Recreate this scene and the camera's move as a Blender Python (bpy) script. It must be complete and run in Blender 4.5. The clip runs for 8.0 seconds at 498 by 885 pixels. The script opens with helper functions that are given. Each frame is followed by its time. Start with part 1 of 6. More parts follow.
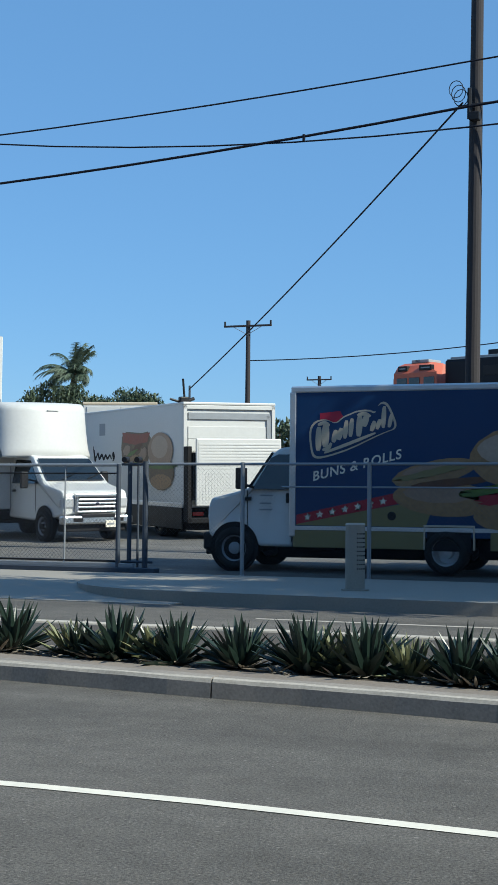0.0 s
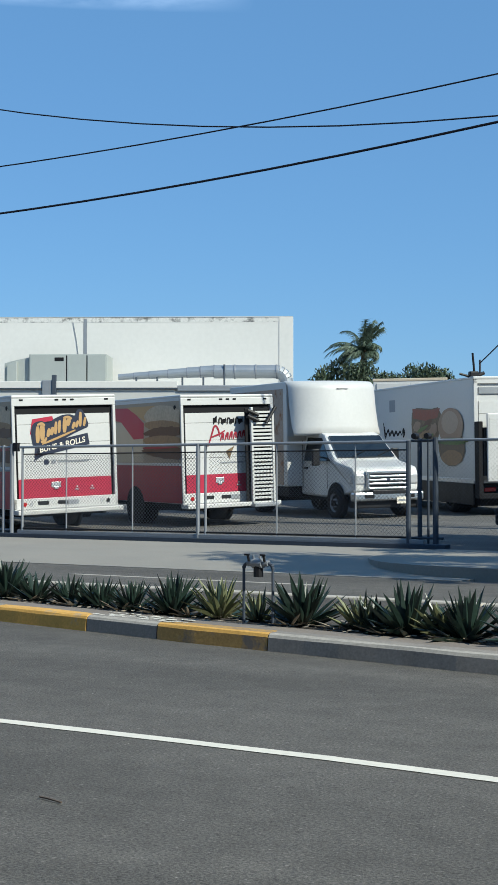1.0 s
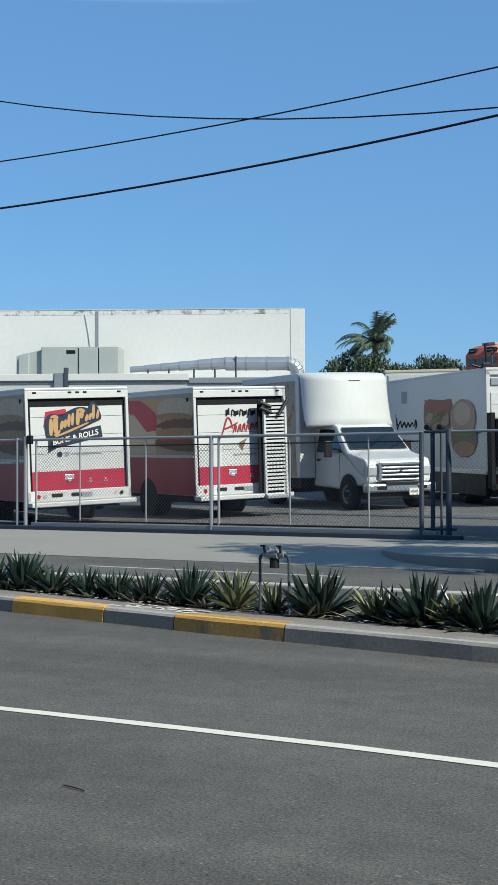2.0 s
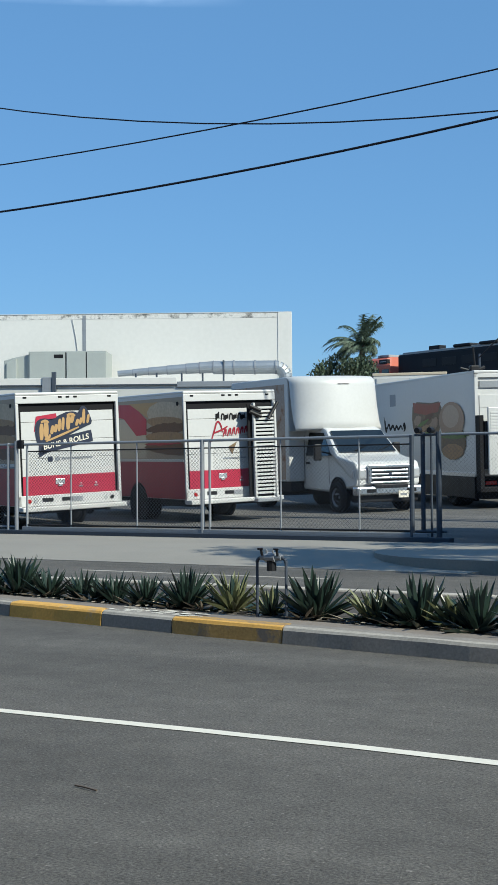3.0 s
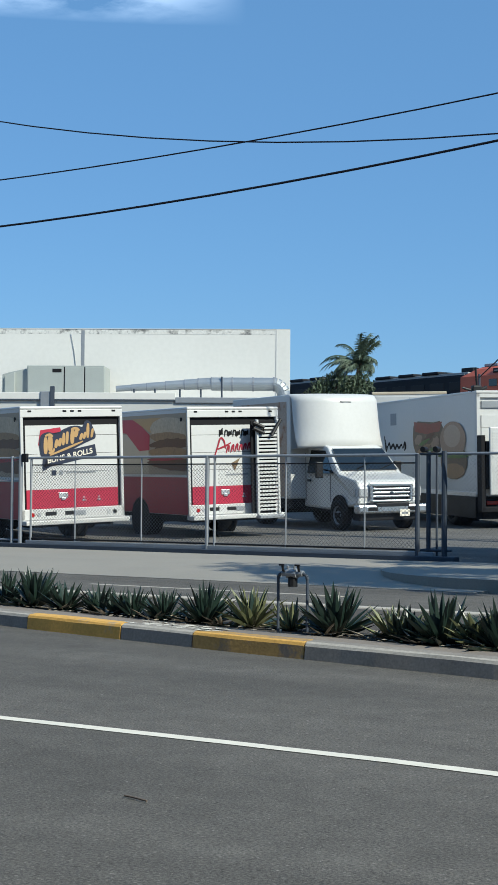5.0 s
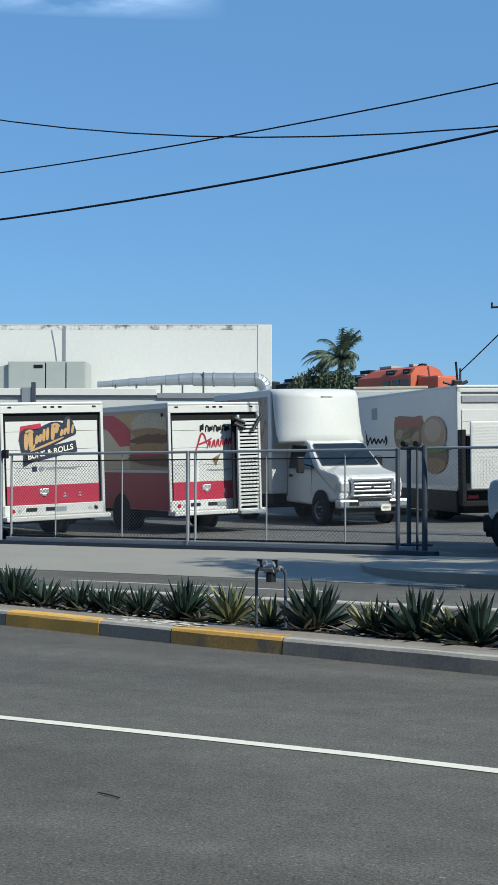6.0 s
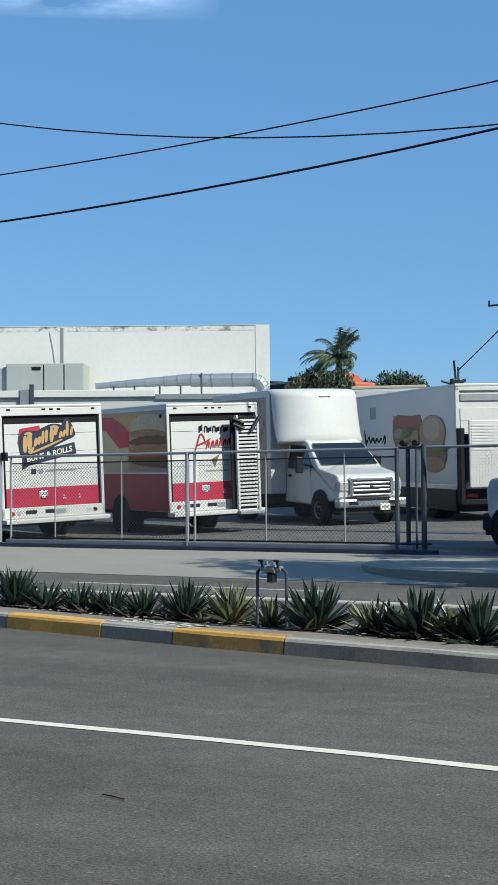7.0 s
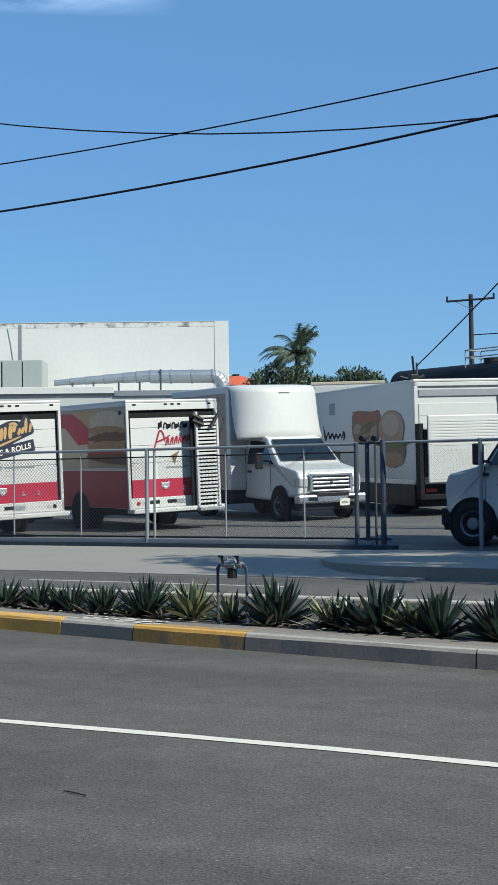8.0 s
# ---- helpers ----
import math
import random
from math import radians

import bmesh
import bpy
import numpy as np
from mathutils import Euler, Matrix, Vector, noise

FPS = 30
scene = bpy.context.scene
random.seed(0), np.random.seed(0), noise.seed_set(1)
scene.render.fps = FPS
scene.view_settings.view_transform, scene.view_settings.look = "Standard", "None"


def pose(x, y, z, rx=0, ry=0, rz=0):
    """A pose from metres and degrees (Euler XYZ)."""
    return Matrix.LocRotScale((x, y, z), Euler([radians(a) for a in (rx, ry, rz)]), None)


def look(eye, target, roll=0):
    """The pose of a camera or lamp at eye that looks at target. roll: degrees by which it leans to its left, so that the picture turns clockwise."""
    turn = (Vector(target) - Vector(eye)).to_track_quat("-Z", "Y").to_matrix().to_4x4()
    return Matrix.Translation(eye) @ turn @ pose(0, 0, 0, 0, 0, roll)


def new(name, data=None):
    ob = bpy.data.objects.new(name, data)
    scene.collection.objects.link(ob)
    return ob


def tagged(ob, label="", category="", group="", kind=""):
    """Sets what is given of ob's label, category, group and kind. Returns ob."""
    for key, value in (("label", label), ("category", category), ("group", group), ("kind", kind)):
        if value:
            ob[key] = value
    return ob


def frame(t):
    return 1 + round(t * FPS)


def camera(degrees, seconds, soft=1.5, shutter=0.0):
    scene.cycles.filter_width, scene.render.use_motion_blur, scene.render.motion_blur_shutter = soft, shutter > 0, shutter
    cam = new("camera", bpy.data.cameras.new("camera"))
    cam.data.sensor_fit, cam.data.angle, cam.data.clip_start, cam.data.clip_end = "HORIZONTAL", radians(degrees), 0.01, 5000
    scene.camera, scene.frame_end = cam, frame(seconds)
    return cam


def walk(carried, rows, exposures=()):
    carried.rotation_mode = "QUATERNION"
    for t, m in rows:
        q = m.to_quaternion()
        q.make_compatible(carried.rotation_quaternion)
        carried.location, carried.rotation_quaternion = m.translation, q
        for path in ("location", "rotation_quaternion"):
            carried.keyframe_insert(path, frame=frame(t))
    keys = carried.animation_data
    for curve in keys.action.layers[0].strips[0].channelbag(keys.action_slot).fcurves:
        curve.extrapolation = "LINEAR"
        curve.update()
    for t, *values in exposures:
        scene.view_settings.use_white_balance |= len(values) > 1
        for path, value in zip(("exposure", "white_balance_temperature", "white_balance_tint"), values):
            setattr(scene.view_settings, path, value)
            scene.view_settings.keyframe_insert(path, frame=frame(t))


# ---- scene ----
PATH = [
    (0, (0.144, 0.453, 1.305), (-10.213, 28.577, 2.638), 0.59),
    (0.3, (0.163, 0.446, 1.306), (-12.706, 27.523, 2.416), 0.42),
    (0.5, (0.176, 0.442, 1.308), (-14.032, 26.845, 2.298), 0.34),
    (0.7, (0.190, 0.430, 1.311), (-15.061, 26.249, 2.201), 0.24),
    (1, (0.215, 0.410, 1.315), (-15.684, 25.839, 2.105), 0.05),
    (1.2, (0.220, 0.395, 1.314), (-15.920, 25.672, 2.068), 0.04),
    (2.3, (0.207, 0.325, 1.312), (-15.829, 25.672, 1.909), -0.28),
    (2.5, (0.205, 0.309, 1.312), (-15.749, 25.708, 1.912), -0.32),
    (3, (0.193, 0.208, 1.317), (-15.655, 25.671, 2.006), -0.41),
    (3.5, (0.077, 0.108, 1.309), (-15.749, 25.579, 2.189), -0.34),
    (4, (0.001, 0.032, 1.308), (-15.820, 25.499, 2.354), -0.04),
    (4.5, (0.001, 0.001, 1.308), (-15.795, 25.482, 2.408), 0.26),
    (6, (0.041, 0.042, 1.309), (-15.343, 25.780, 2.259), 0.12),
    (6.5, (0.048, 0.027, 1.312), (-15.224, 25.831, 2.277), -0.21),
    (7, (0.038, 0.023, 1.313), (-15.315, 25.778, 2.268), -0.38),
    (7.5, (0.042, 0.014, 1.311), (-15.024, 25.941, 2.230), -0.60),
    (8, (0.042, 0.012, 1.309), (-14.568, 26.200, 2.178), -0.69),
]
cam = camera(20.0, 8.0, soft=0.8)
walk(cam, [(t, look(eye, target, roll)) for t, eye, target, roll in PATH], [(0.0, 0.76, 4950, 0), (1.2, 0.61, 4950, 0), (8.0, 0.61, 4950, 0)])

# ---- light ----
SUN_TO = Vector((0.78, -0.10, 0.60)).normalized()
sun_elev = math.asin(SUN_TO.z)
sun_az = math.atan2(SUN_TO.x, SUN_TO.y)
world = bpy.data.worlds.new("sky")
scene.world = world
world.use_nodes = True
wn = world.node_tree.nodes
sky = wn.new("ShaderNodeTexSky")
sky.sky_type = "NISHITA"
sky.sun_disc = False
sky.sun_elevation = sun_elev
sky.sun_rotation = sun_az
sky.air_density, sky.dust_density, sky.ozone_density = 1.05, 0.05, 2.6
wn["Background"].inputs["Strength"].default_value = 0.058
wl = world.node_tree.links
way = wn.new("ShaderNodeTexCoord")
split = wn.new("ShaderNodeSeparateXYZ")
wl.new(way.outputs["Generated"], split.inputs[0])
flat = wn.new("ShaderNodeVectorMath")
flat.operation = "DIVIDE"
lift = wn.new("ShaderNodeMath")
lift.operation = "MAXIMUM"
lift.inputs[1].default_value = 0.05
wl.new(split.outputs["Z"], lift.inputs[0])
wl.new(way.outputs["Generated"], flat.inputs[0])
wl.new(lift.outputs[0], flat.inputs[1])
puff = wn.new("ShaderNodeTexNoise")
puff.inputs["Scale"].default_value = 4.5
puff.inputs["Detail"].default_value = 7
puff.inputs["Roughness"].default_value = 0.55
wl.new(flat.outputs[0], puff.inputs["Vector"])
high = wn.new("ShaderNodeMapRange")
high.inputs["From Min"].default_value, high.inputs["From Max"].default_value = 0.316, 0.335
wl.new(split.outputs["Z"], high.inputs["Value"])
thick = wn.new("ShaderNodeMapRange")
thick.inputs["From Min"].default_value, thick.inputs["From Max"].default_value = 0.35, 0.56
wl.new(puff.outputs["Fac"], thick.inputs["Value"])
cover = wn.new("ShaderNodeMath")
cover.operation = "MULTIPLY"
fade = wn.new("ShaderNodeMapRange")
fade.inputs["From Min"].default_value, fade.inputs["From Max"].default_value = 0.37, 0.46
fade.inputs["To Min"].default_value, fade.inputs["To Max"].default_value = 1.0, 0.0
wl.new(split.outputs["Z"], fade.inputs["Value"])
bank = wn.new("ShaderNodeMath")
bank.operation = "MULTIPLY"
wl.new(high.outputs[0], bank.inputs[0])
wl.new(fade.outputs[0], bank.inputs[1])
# the bank stands over the western half of the view and ends in loose puffs
ratio = wn.new("ShaderNodeMath")
ratio.operation = "DIVIDE"
wl.new(split.outputs["X"], ratio.inputs[0])
wl.new(split.outputs["Y"], ratio.inputs[1])
west = wn.new("ShaderNodeMapRange")
west.inputs["From Min"].default_value, west.inputs["From Max"].default_value = -0.72, -0.62
west.inputs["To Min"].default_value, west.inputs["To Max"].default_value = 1.0, 0.0
wl.new(ratio.outputs[0], west.inputs["Value"])
spread = wn.new("ShaderNodeMath")
spread.operation = "MULTIPLY"
wl.new(bank.outputs[0], spread.inputs[0])
wl.new(west.outputs[0], spread.inputs[1])
wl.new(spread.outputs[0], cover.inputs[0])
wl.new(thick.outputs[0], cover.inputs[1])
clouds = wn.new("ShaderNodeMix")
clouds.data_type = "RGBA"
clouds.inputs["B"].default_value = (9.5, 10.3, 11.6, 1)
wl.new(cover.outputs[0], clouds.inputs["Factor"])
haze = wn.new("ShaderNodeMix")
haze.data_type = "RGBA"
haze.inputs["Factor"].default_value = 0.5
haze.inputs["B"].default_value = (2.75, 4.4, 6.55, 1)
wl.new(sky.outputs[0], haze.inputs["A"])
wl.new(haze.outputs["Result"], clouds.inputs["A"])
wl.new(clouds.outputs["Result"], wn["Background"].inputs["Color"])
sun = new("sun", bpy.data.lights.new("sun", "SUN"))
sun.data.energy, sun.data.angle, sun.data.color = 4.3, radians(0.53), (1.0, 0.79, 0.53)
sun.rotation_euler = SUN_TO.to_track_quat("Z", "Y").to_euler()


# ---- materials ----
def mat(name, color, rough=0.6, metal=0.0, vary=0.12, scale=3.0, fine=60.0, bump=0.0, spec=0.5, island=0.0, coat=0.0, second=None, blend=0.5):
    """A surface with stains at one scale, grain at another, and fine relief."""
    m = bpy.data.materials.new(name)
    m.use_nodes = True
    nt = m.node_tree
    n, l = nt.nodes, nt.links
    b = n["Principled BSDF"]
    b.inputs["Roughness"].default_value = rough
    b.inputs["Metallic"].default_value = metal
    b.inputs["Specular IOR Level"].default_value = spec
    b.inputs["Coat Weight"].default_value = coat
    co = n.new("ShaderNodeTexCoord")
    big = n.new("ShaderNodeTexNoise")
    big.inputs["Scale"].default_value = scale
    big.inputs["Detail"].default_value = 6
    big.inputs["Roughness"].default_value = 0.65
    small = n.new("ShaderNodeTexNoise")
    small.inputs["Scale"].default_value = fine
    small.inputs["Detail"].default_value = 3
    for t in (big, small):
        l.new(co.outputs["Object"], t.inputs["Vector"])
    add = n.new("ShaderNodeMath")
    add.operation = "ADD"
    l.new(big.outputs["Fac"], add.inputs[0])
    l.new(small.outputs["Fac"], add.inputs[1])
    half = n.new("ShaderNodeMath")
    half.operation = "MULTIPLY_ADD"
    l.new(add.outputs[0], half.inputs[0])
    half.inputs[1].default_value = 2 * vary
    half.inputs[2].default_value = 1 - 2 * vary
    top = half.outputs[0]
    if island:
        geo = n.new("ShaderNodeNewGeometry")
        k = n.new("ShaderNodeMath")
        k.operation = "MULTIPLY_ADD"
        l.new(geo.outputs["Random Per Island"], k.inputs[0])
        k.inputs[1].default_value = 2 * island
        k.inputs[2].default_value = 1 - island
        mul = n.new("ShaderNodeMath")
        mul.operation = "MULTIPLY"
        l.new(top, mul.inputs[0])
        l.new(k.outputs[0], mul.inputs[1])
        top = mul.outputs[0]
    base = n.new("ShaderNodeMix")
    base.data_type = "RGBA"
    base.blend_type = "MULTIPLY"
    base.inputs["Factor"].default_value = 1
    base.inputs["A"].default_value = (*color, 1)
    l.new(top, base.inputs["B"])
    out = base.outputs["Result"]
    if second:
        ramp = n.new("ShaderNodeMapRange")
        ramp.inputs["From Min"].default_value = blend
        ramp.inputs["From Max"].default_value = blend + 0.12
        l.new(big.outputs["Fac"], ramp.inputs["Value"])
        two = n.new("ShaderNodeMix")
        two.data_type = "RGBA"
        l.new(ramp.outputs[0], two.inputs["Factor"])
        l.new(out, two.inputs["A"])
        two.inputs["B"].default_value = (*second, 1)
        out = two.outputs["Result"]
    l.new(out, b.inputs["Base Color"])
    rr = n.new("ShaderNodeMath")
    rr.operation = "MULTIPLY_ADD"
    rr.use_clamp = True
    l.new(big.outputs["Fac"], rr.inputs[0])
    rr.inputs[1].default_value = 0.3
    rr.inputs[2].default_value = rough - 0.15
    l.new(rr.outputs[0], b.inputs["Roughness"])
    if bump:
        bp = n.new("ShaderNodeBump")
        bp.inputs["Strength"].default_value = 0.6
        bp.inputs["Distance"].default_value = bump
        l.new(small.outputs["Fac"], bp.inputs["Height"])
        l.new(bp.outputs[0], b.inputs["Normal"])
    return m


def asphalt(name, light, dark, streak=0.3):
    """Worn asphalt: pale aggregate in dark binder, broad patches and long wheel streaks, cracks and oil spots."""
    m = bpy.data.materials.new(name)
    m.use_nodes = True
    n, l = m.node_tree.nodes, m.node_tree.links
    b = n["Principled BSDF"]
    b.inputs["Specular IOR Level"].default_value = 0.25
    co = n.new("ShaderNodeTexCoord")

    def noise_of(scale, detail=3, stretch=None, rough=0.6):
        t = n.new("ShaderNodeTexNoise")
        t.inputs["Scale"].default_value, t.inputs["Detail"].default_value, t.inputs["Roughness"].default_value = scale, detail, rough
        if stretch:
            mp = n.new("ShaderNodeMapping")
            mp.inputs["Scale"].default_value = stretch
            l.new(co.outputs["Object"], mp.inputs["Vector"])
            l.new(mp.outputs[0], t.inputs["Vector"])
        else:
            l.new(co.outputs["Object"], t.inputs["Vector"])
        return t.outputs["Fac"]

    def ranged(v, a, c, lo, hi):
        r = n.new("ShaderNodeMapRange")
        for k, x in zip(("From Min", "From Max", "To Min", "To Max"), (a, c, lo, hi)):
            r.inputs[k].default_value = x
        l.new(v, r.inputs["Value"])
        return r.outputs[0]

    def times(u, v):
        r = n.new("ShaderNodeMath")
        r.operation = "MULTIPLY"
        l.new(u, r.inputs[0])
        l.new(v, r.inputs[1])
        return r.outputs[0]

    grain = noise_of(75, 4, None, 0.75)
    mix = n.new("ShaderNodeMix")
    mix.data_type = "RGBA"
    mix.inputs["A"].default_value, mix.inputs["B"].default_value = (*dark, 1), (*light, 1)
    l.new(ranged(grain, 0.36, 0.64, 0, 1), mix.inputs["Factor"])
    tone = times(ranged(noise_of(0.45, 6), 0.3, 0.7, 0.82, 1.14), ranged(noise_of(0.8, 5, (0.09, 1.3, 1)), 0.3, 0.7, 1 - streak * 0.6, 1 + streak * 0.5))
    tone = times(tone, ranged(noise_of(4.5, 5), 0.3, 0.7, 0.86, 1.12))
    tone = times(tone, ranged(noise_of(24, 3), 0.58, 0.72, 1.0, 0.6))
    tone = times(tone, ranged(noise_of(38, 2, (1, 1, 1.3)), 0.62, 0.74, 1.0, 1.9))
    out = n.new("ShaderNodeMix")
    out.data_type, out.blend_type = "RGBA", "MULTIPLY"
    out.inputs["Factor"].default_value = 1
    l.new(mix.outputs["Result"], out.inputs["A"])
    l.new(tone, out.inputs["B"])
    l.new(out.outputs["Result"], b.inputs["Base Color"])
    b.inputs["Roughness"].default_value = 0.88
    bp = n.new("ShaderNodeBump")
    bp.inputs["Strength"].default_value, bp.inputs["Distance"].default_value = 0.8, 0.006
    l.new(grain, bp.inputs["Height"])
    l.new(bp.outputs[0], b.inputs["Normal"])
    return m


ASPHALT = asphalt("asphalt", (0.172, 0.159, 0.14), (0.058, 0.054, 0.049))
YARD = asphalt("yard_asphalt", (0.175, 0.167, 0.153), (0.078, 0.075, 0.071), 0.4)
EARTH = mat("dry_earth", (0.16, 0.13, 0.10), 0.95, vary=0.3, scale=0.05, fine=3)
CONCRETE = mat("concrete", (0.27, 0.25, 0.215), 0.9, vary=0.15, scale=0.7, fine=40, bump=0.003)
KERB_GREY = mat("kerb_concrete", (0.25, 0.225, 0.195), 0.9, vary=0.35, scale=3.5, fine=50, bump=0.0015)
KERB_EDGE = mat("pale_kerb_edge", (0.42, 0.385, 0.33), 0.9, vary=0.3, scale=5, fine=50)
KERB_YELLOW = mat("worn_yellow_paint", (0.62, 0.36, 0.075), 0.85, vary=0.25, scale=3.5, fine=40, bump=0.003, second=(0.36, 0.30, 0.22), blend=0.62)
KERB_FADED = mat("faded_yellow_paint", (0.40, 0.25, 0.075), 0.9, vary=0.35, scale=4, fine=40, bump=0.004, second=(0.2, 0.16, 0.12), blend=0.5)
STRIP = mat("brown_concrete", (0.21, 0.18, 0.15), 0.9, vary=0.3, scale=1.5, fine=40, bump=0.004)
MULCH = mat("planter_soil", (0.07, 0.06, 0.05), 0.95, vary=0.3, scale=6, fine=50, bump=0.02)
PAINT_WHITE = mat("road_paint", (0.72, 0.675, 0.57), 0.7, vary=0.12, scale=4, fine=40)
GALV = mat("galvanised_steel", (0.26, 0.275, 0.3), 0.55, 0.3, vary=0.15, scale=5, fine=60)
STEEL_DARK = mat("painted_post_steel", (0.06, 0.072, 0.095), 0.6, 0.2, vary=0.2, scale=5, fine=50, spec=0.3)
WIRE = mat("fence_wire", (0.13, 0.135, 0.145), 0.6, 0.3, vary=0.1)
DARK = mat("dark_underbody_and_shade", (0.009, 0.009, 0.011), 0.7, vary=0.2, spec=0.2)
RUBBER = mat("rubber", (0.016, 0.016, 0.017), 0.8, vary=0.15, fine=30, spec=0.2)
BLACK = mat("black_plastic", (0.014, 0.014, 0.016), 0.5, vary=0.1, spec=0.25)
BODY_WHITE = mat("white_body_paint", (0.58, 0.58, 0.57), 0.35, vary=0.05, scale=1.2, fine=20, coat=0.2)
BOX_WHITE = mat("white_box_panel", (0.54, 0.54, 0.53), 0.45, vary=0.06, scale=0.8, fine=15)
TRIM_WHITE = mat("white_trim", (0.54, 0.54, 0.53), 0.45, vary=0.08)
SILVER = mat("aluminium", (0.62, 0.63, 0.65), 0.38, 0.8, vary=0.1, scale=4)
CHROME = mat("chrome", (0.6, 0.61, 0.63), 0.3, 1.0, vary=0.05)
NAVY = mat("navy_vinyl", (0.006, 0.032, 0.11), 0.4, vary=0.1, scale=1)
INK = mat("dark_navy_ink", (0.014, 0.02, 0.045), 0.45, vary=0.1, scale=1)
RED = mat("red_vinyl", (0.36, 0.016, 0.048), 0.45, vary=0.1, scale=1.5)
DEEP_RED = mat("deep_red_vinyl", (0.27, 0.012, 0.03), 0.45, vary=0.1, scale=1.5)
GOLD = mat("gold_vinyl", (0.42, 0.27, 0.11), 0.45, vary=0.12, scale=3)
CREAM = mat("cream_vinyl", (0.5, 0.43, 0.32), 0.5, vary=0.15, scale=2)
TAN = mat("tan_vinyl", (0.32, 0.265, 0.19), 0.5, vary=0.2, scale=1.5)
BUN = mat("bun_print", (0.27, 0.17, 0.08), 0.5, vary=0.35, scale=2.2, fine=14)
BUN_PALE = mat("pale_bun_print", (0.44, 0.36, 0.25), 0.5, vary=0.3, scale=2.0, fine=14)
BROWN = mat("brown_print", (0.10, 0.045, 0.02), 0.5, vary=0.4, scale=5, fine=20)
LETTUCE = mat("green_print", (0.10, 0.16, 0.03), 0.5, vary=0.45, scale=7, fine=25)
YELLOW_SKIRT = mat("mustard_vinyl", (0.2, 0.17, 0.07), 0.5, vary=0.15, scale=1)
RUSTY = mat("faded_rusty_print", (0.36, 0.29, 0.23), 0.7, vary=0.3, scale=2.5, fine=20, second=(0.22, 0.11, 0.05), blend=0.52)
GLASS = mat("dark_glass", (0.012, 0.016, 0.02), 0.08, vary=0.02, spec=0.8)
LAMP_CLEAR = mat("clear_lamp", (0.55, 0.56, 0.58), 0.15, 0.4, vary=0.05)
LAMP_RED = mat("red_lamp", (0.35, 0.01, 0.01), 0.25, vary=0.05)
STUCCO = mat("white_stucco", (0.64, 0.63, 0.595), 0.9, vary=0.06, scale=0.3, fine=5, bump=0.003)
STAIN = mat("parapet_stain", (0.42, 0.41, 0.39), 0.95, vary=0.3, scale=0.9, fine=6)
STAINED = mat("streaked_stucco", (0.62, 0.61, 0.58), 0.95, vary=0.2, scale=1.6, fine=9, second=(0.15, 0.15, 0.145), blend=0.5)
ROOFEDGE = mat("painted_parapet", (0.5, 0.5, 0.48), 0.8, vary=0.1, scale=0.6)
HVAC = mat("hvac_enamel", (0.33, 0.35, 0.33), 0.55, vary=0.1, scale=1.5)
DUCT = mat("duct_metal", (0.38, 0.4, 0.42), 0.42, 0.6, vary=0.15, scale=2)
WOOD = mat("weathered_wood", (0.036, 0.032, 0.034), 0.9, vary=0.25, scale=3, fine=25, bump=0.004)
CABLE = mat("cable", (0.01, 0.011, 0.018), 0.7, vary=0.1, spec=0.2)
AGAVE = mat("agave_leaf", (0.024, 0.042, 0.032), 0.38, vary=0.25, scale=6, fine=30, island=0.35)
AGAVE_PALE = mat("pale_agave_leaf", (0.17, 0.18, 0.085), 0.55, vary=0.25, scale=6, fine=30, island=0.35)
DRY = mat("dry_litter", (0.32, 0.27, 0.2), 0.9, vary=0.2, island=0.4)
LEAF = mat("tree_leaf", (0.04, 0.06, 0.03), 0.6, vary=0.2, scale=1, island=0.45)
RUSTY_RED = mat("brick_red_print", (0.22, 0.05, 0.03), 0.5, vary=0.3, scale=3, fine=18)
PATTY = mat("dark_food_print", (0.12, 0.08, 0.045), 0.5, vary=0.4, scale=6, fine=22, second=(0.2, 0.15, 0.07), blend=0.55)
CRUST = mat("crust_print", (0.28, 0.195, 0.135), 0.5, vary=0.25, scale=3, fine=16)
CRUST_PALE = mat("pale_crust_print", (0.37, 0.29, 0.22), 0.5, vary=0.15, scale=3, fine=16)
PALM = mat("palm_frond", (0.075, 0.105, 0.07), 0.6, vary=0.2, scale=1, island=0.4)
BARK = mat("bark", (0.13, 0.10, 0.075), 0.95, vary=0.3, scale=4, fine=30, bump=0.01)
LOCO_ORANGE = mat("locomotive_orange", (0.42, 0.1, 0.05), 0.5, vary=0.15, scale=1)
LOCO_DARK = mat("locomotive_dark", (0.008, 0.01, 0.015), 0.6, vary=0.2, scale=1, spec=0.25)
LOCO_GREY = mat("locomotive_roof_grey", (0.30, 0.31, 0.32), 0.7, vary=0.15, scale=1)


# ---- helpers ----
def part(name, bm, material, parent=None, label="", smooth=False):
    """One mesh object from a bmesh, under a thing or a part."""
    me = bpy.data.meshes.new(name)
    bmesh.ops.recalc_face_normals(bm, faces=bm.faces[:])
    bm.to_mesh(me)
    bm.free()
    for m in material if isinstance(material, (list, tuple)) else [material]:
        me.materials.append(m)
    if smooth:
        for p in me.polygons:
            p.use_smooth = True
    ob = new(name, me)
    if parent is not None:
        ob.parent = parent
    if label:
        ob["label"] = label
    return ob


def thing(name, label, category, m=None, group="", kind=""):
    ob = new(name)
    if m is not None:
        ob.matrix_world = m
    return tagged(ob, label, category, group, kind)


